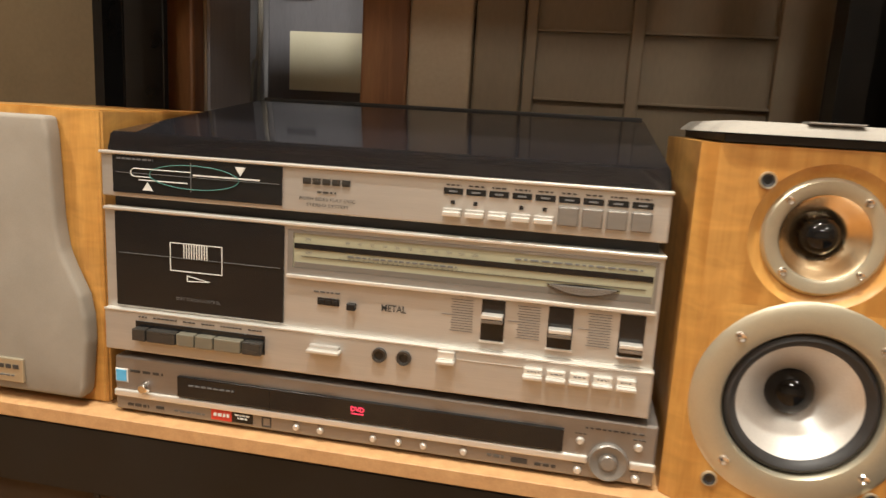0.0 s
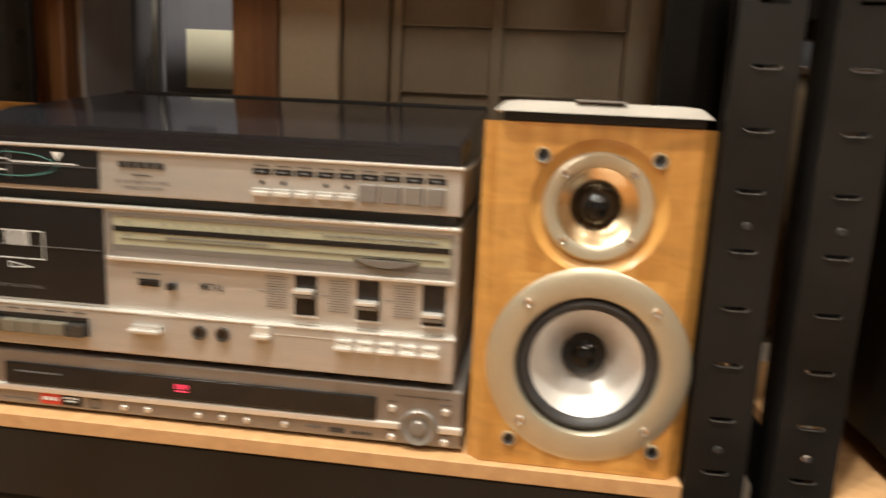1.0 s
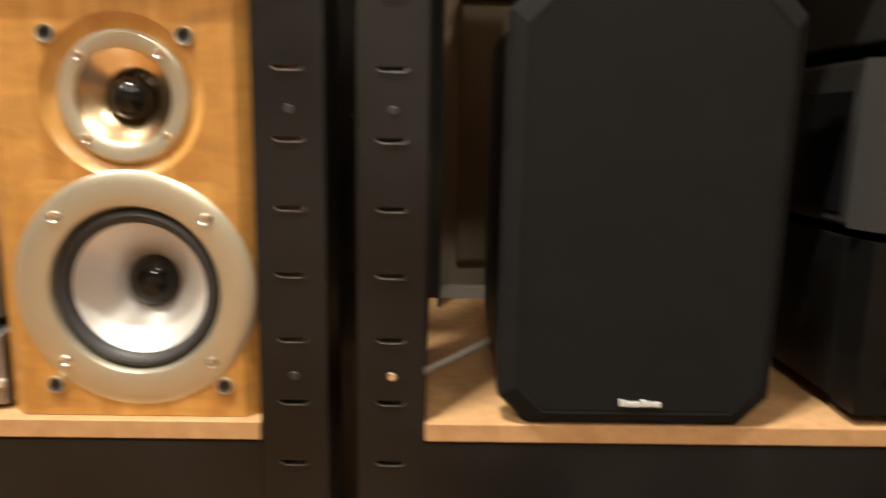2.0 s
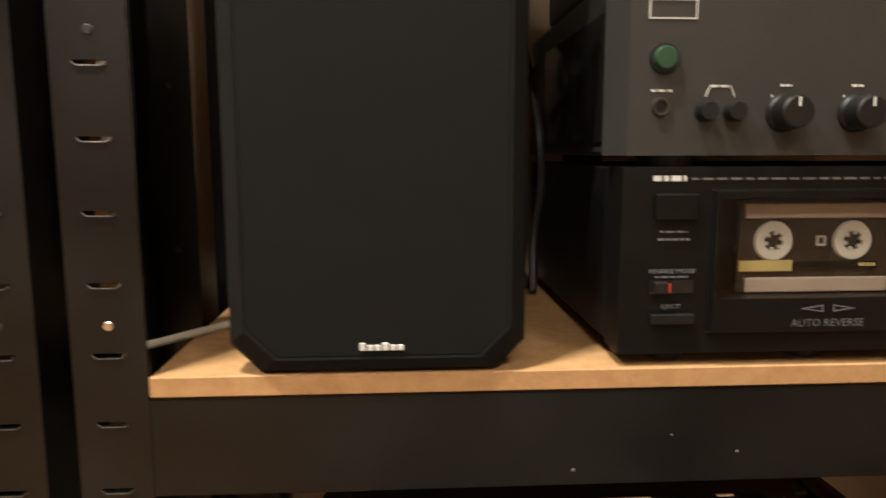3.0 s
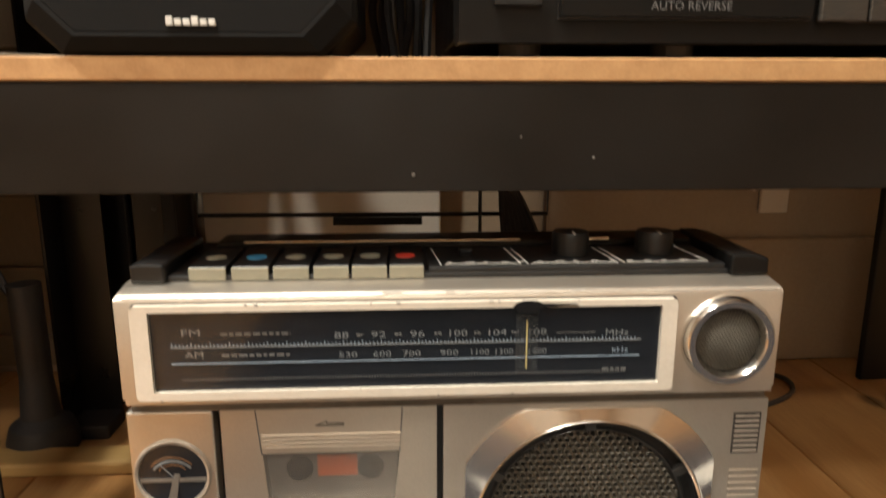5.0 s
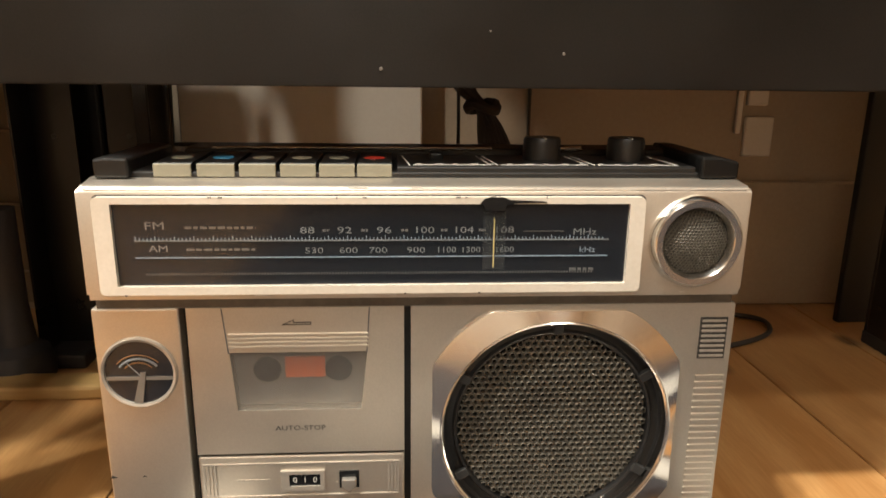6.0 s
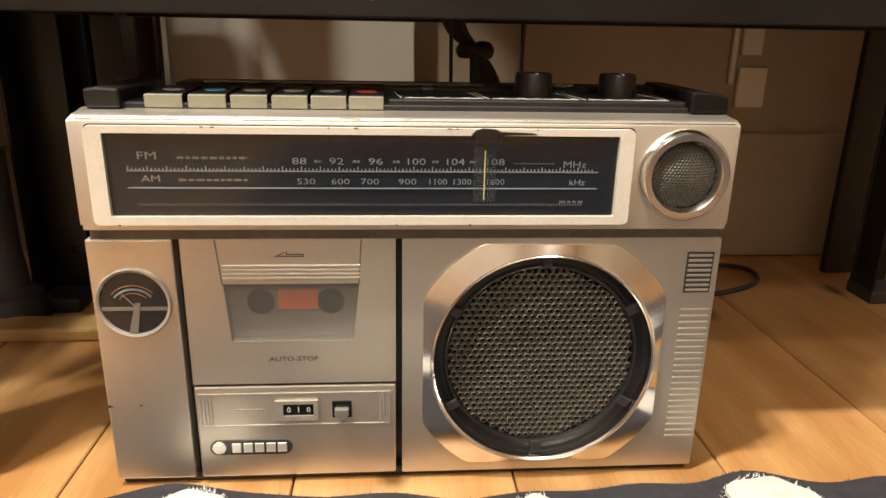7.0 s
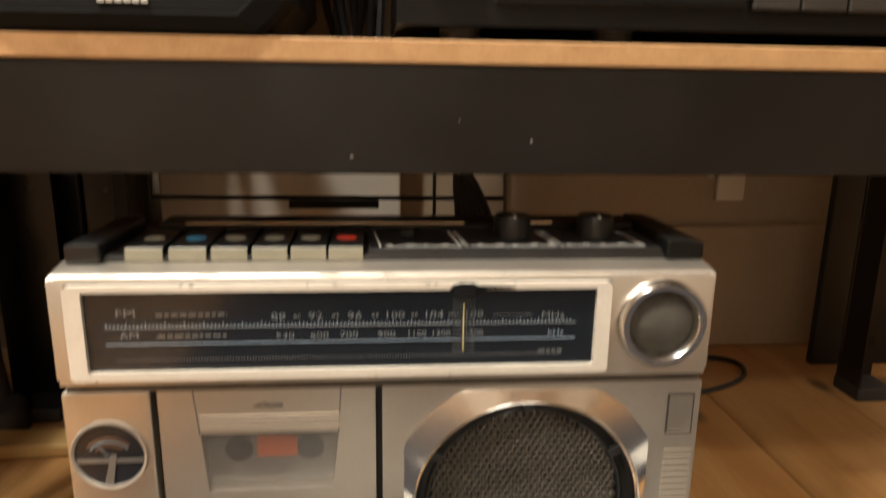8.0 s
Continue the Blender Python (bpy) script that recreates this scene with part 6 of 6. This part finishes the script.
part("tie", tube([(0.317 + 0.0120 * math.cos(a), 0.237 + 0.0120 * math.sin(a), 0.252 + 0.003 * math.sin(a * 2)) for a in (2 * math.pi * k / 20 for k in range(21))], 0.005, 7), "rubber", bun, smooth=True)
part("cable", tube(curve_pts([(0.293, 0.232, 0.33), (0.296, 0.232, 0.25), (0.296, 0.232, 0.1), (0.294, 0.232, 0.004)]), 0.0016, 6), "rubber", bun)
ab = thing("wire_antenna", (0.2, 0.3, 0.22), "thin black loop antenna frame hanging behind the radio", "antenna")
part("frame", tube([(0.033, 0.30, 0.278), (0.033, 0.30, 0.2115), (0.370, 0.30, 0.2105), (0.370, 0.30, 0.278)], 0.0022, 6), "black", ab)
part("clip", box(0.161, 0.247, 0.296, 0.304, 0.2010, 0.2085, 0.001), "black", ab)

# left foot corner: pale strip, dark foot, cords
ps = thing("floor_strip", (-0.3, 0.2, 0), "pale softwood strip lying on the floor", "wood strip")
part("strip", box(-0.75, 0.072, 0.196, 0.228, 0, 0.013, 0.003), "palewood", ps)
ft = thing("cable_weight", (-0.105, 0.232, 0.013), "round black foot of a dark stand", "stand")
part("foot", turned(-0.110, 0.25, 0.0, [(0, 0), (0.030, 0.0), (0.031, 0.012), (0.027, 0.026), (0.017, 0.034), (0.014, 0.07), (0.014, 0.16), (0, 0.162)], 28), "rubber", ft, smooth=True)
for k in range(2):
    part("cord", tube(curve_pts([(-0.118, 0.25, 0.14), (-0.15 - 0.02 * k, 0.26, 0.19 + 0.02 * k), (-0.22, 0.28, 0.21 + 0.03 * k), (-0.34, 0.30, 0.22)]), 0.0022, 6), "rubber", ft, smooth=True)

# dark cabinet under the other unit
# dark brown box, added to cover floor that catches too much light
bx = thing("filler_box", (-0.85, 0.17, 0), "brown box added under the shelf to hide the lit floor", "box")
part("carton", box(-1.02, -0.70, 0.05, 0.29, 0.0, 0.262, 0.002), "boxboard", bx)
part("tape_strip", box(-0.88, -0.83, 0.0488, 0.2912, 0.001, 0.2632, 0.0005), "tan", bx)
dk = thing("dark_cabinet", (-0.45, 0.15, 0), "black box standing on the floor under the shelf", "cabinet")
part("body", box(-0.69, -0.24, 0.03, 0.29, 0.004, 0.255, 0.004), "black", dk)
part("base", box(-0.65, -0.25, 0.04, 0.28, 0.0, 0.005), "rubber", dk)
lc = thing("floor_cord", (-0.75, 0.05, 0), "black cord with silver plug hanging under the shelf", "cable")
part("cord", tube(curve_pts([(-0.69, 0.01, 0.275), (-0.70, 0.02, 0.24), (-0.73, 0.02, 0.222), (-0.80, 0.02, 0.20), (-0.9, 0.03, 0.1), (-0.95, 0.03, 0.004)]), 0.0025, 6), "rubber", lc, smooth=True)

# ---- rug ----


def rug_edge(x):
    e = -0.0365 + 0.0215 * math.exp(-(((x - 0.122) / 0.036) ** 2)) + 0.016 * math.exp(-(((x - 0.462) / 0.034) ** 2))
    return e + 0.003 * math.sin(x * 37) - 0.02 * max(0, 0.06 - x) * 5 + 0.002 * math.sin(x * 83)


rug = thing("rug", (0.3, -0.4, 0), "charcoal plush rug with white patches and a wavy edge", "rug")


def pile(outline, top, name, material, parent, label=""):
    b = bmesh.new()
    f = b.faces.new([b.verts.new((x, y, 0.0005)) for x, y in outline])
    ex = bmesh.ops.extrude_face_region(b, geom=[f])
    up = [v for v in ex["geom"] if isinstance(v, bmesh.types.BMVert)]
    bmesh.ops.translate(b, verts=up, vec=(0, 0, top))
    bmesh.ops.bevel(b, geom=[e for e in b.edges if all(v in up for v in e.verts)], offset=0.0028, segments=3, affect="EDGES")
    return part(name, b, material, parent, label, smooth=True)


out = [(0.02 + 0.86 * k / 120, rug_edge(0.02 + 0.86 * k / 120)) for k in range(121)]
# the unseen length towards the room is added to dull the chrome's reflections
pile(out + [(0.88, -1.30), (0.02, -1.30)], 0.0075, "backing", "rug", rug, "charcoal plush pile")


def blob(cx, cy, rx, ry, seed):
    rng = random.Random(seed)
    ph = [rng.uniform(0, 6.28) for _ in range(3)]
    return [(cx + rx * math.cos(a) * (1 + 0.07 * math.sin(3 * a + ph[0]) + 0.03 * math.sin(9 * a + ph[1])), cy + ry * math.sin(a) * (1 + 0.06 * math.sin(5 * a + ph[2]))) for a in (2 * math.pi * k / 60 for k in range(60))]


for cx, cy, rx, ry, sd in ((0.130, -0.056, 0.026, 0.028, 1), (0.327, -0.072, 0.022, 0.030, 2), (0.468, -0.060, 0.031, 0.029, 3), (0.22, -0.19, 0.05, 0.06, 4), (0.42, -0.22, 0.06, 0.05, 5), (0.62, -0.16, 0.05, 0.06, 6)):
    pile(blob(cx, cy, rx, ry, sd), 0.0095, "white_patch", "rugwhite", rug, "white plush patch")

# short plush fibres over the strip of rug beside the radio
PATCHES = ((0.130, -0.056, 0.026, 0.028), (0.327, -0.072, 0.022, 0.030), (0.468, -0.060, 0.031, 0.029))
tuft = {False: bmesh.new(), True: bmesh.new()}
fib = random.Random(77)
for k in range(9000):
    x = fib.uniform(0.03, 0.62)
    y = rug_edge(x) + 0.001 - fib.random() ** 1.6 * 0.07
    white_here = any(((x - cx) / rx) ** 2 + ((y - cy) / ry) ** 2 < 1 for cx, cy, rx, ry in PATCHES)
    z0 = 0.0095 if white_here else 0.0075
    if y > rug_edge(x) - 0.003:
        z0 = 0.004
    a, lean = fib.uniform(0, 6.28), fib.uniform(0.0010, 0.0030)
    w, h = 0.00045, fib.uniform(0.0005, 0.0014)
    bt = tuft[white_here]
    bt.faces.new([bt.verts.new(p) for p in ((x - w * math.sin(a), y + w * math.cos(a), z0 - 0.0008), (x + w * math.sin(a), y - w * math.cos(a), z0 - 0.0008), (x + lean * math.cos(a), y + lean * math.sin(a), z0 + h))])
for white_here, mname in ((False, "rug"), (True, "rugwhite")):
    tagged(part("plush_fibres", tuft[white_here], mname, rug), kind="stuff")

# ---- floor planks ----
W = 0.138
def plank_mesh(x0, x1, y0, y1):
    return finish("plank", box(x0, x1, y0, y1, -0.012, 0.0, 0.0009, 1), "pine")


for i in range(-27, 18):
    x0 = 0.735 + W * (i - 1)
    if x0 < -3.1 or x0 + W > 3.1:
        continue
    cuts = [-3.1, random.Random(i).uniform(-2.2, -0.9), 0.55]
    for y0, y1 in zip(cuts, cuts[1:]):
        pl = new("plank", plank_mesh(x0 + 0.0006, x0 + W - 0.0006, y0 + 0.0006, y1 - 0.0006))
        pl.parent = floor
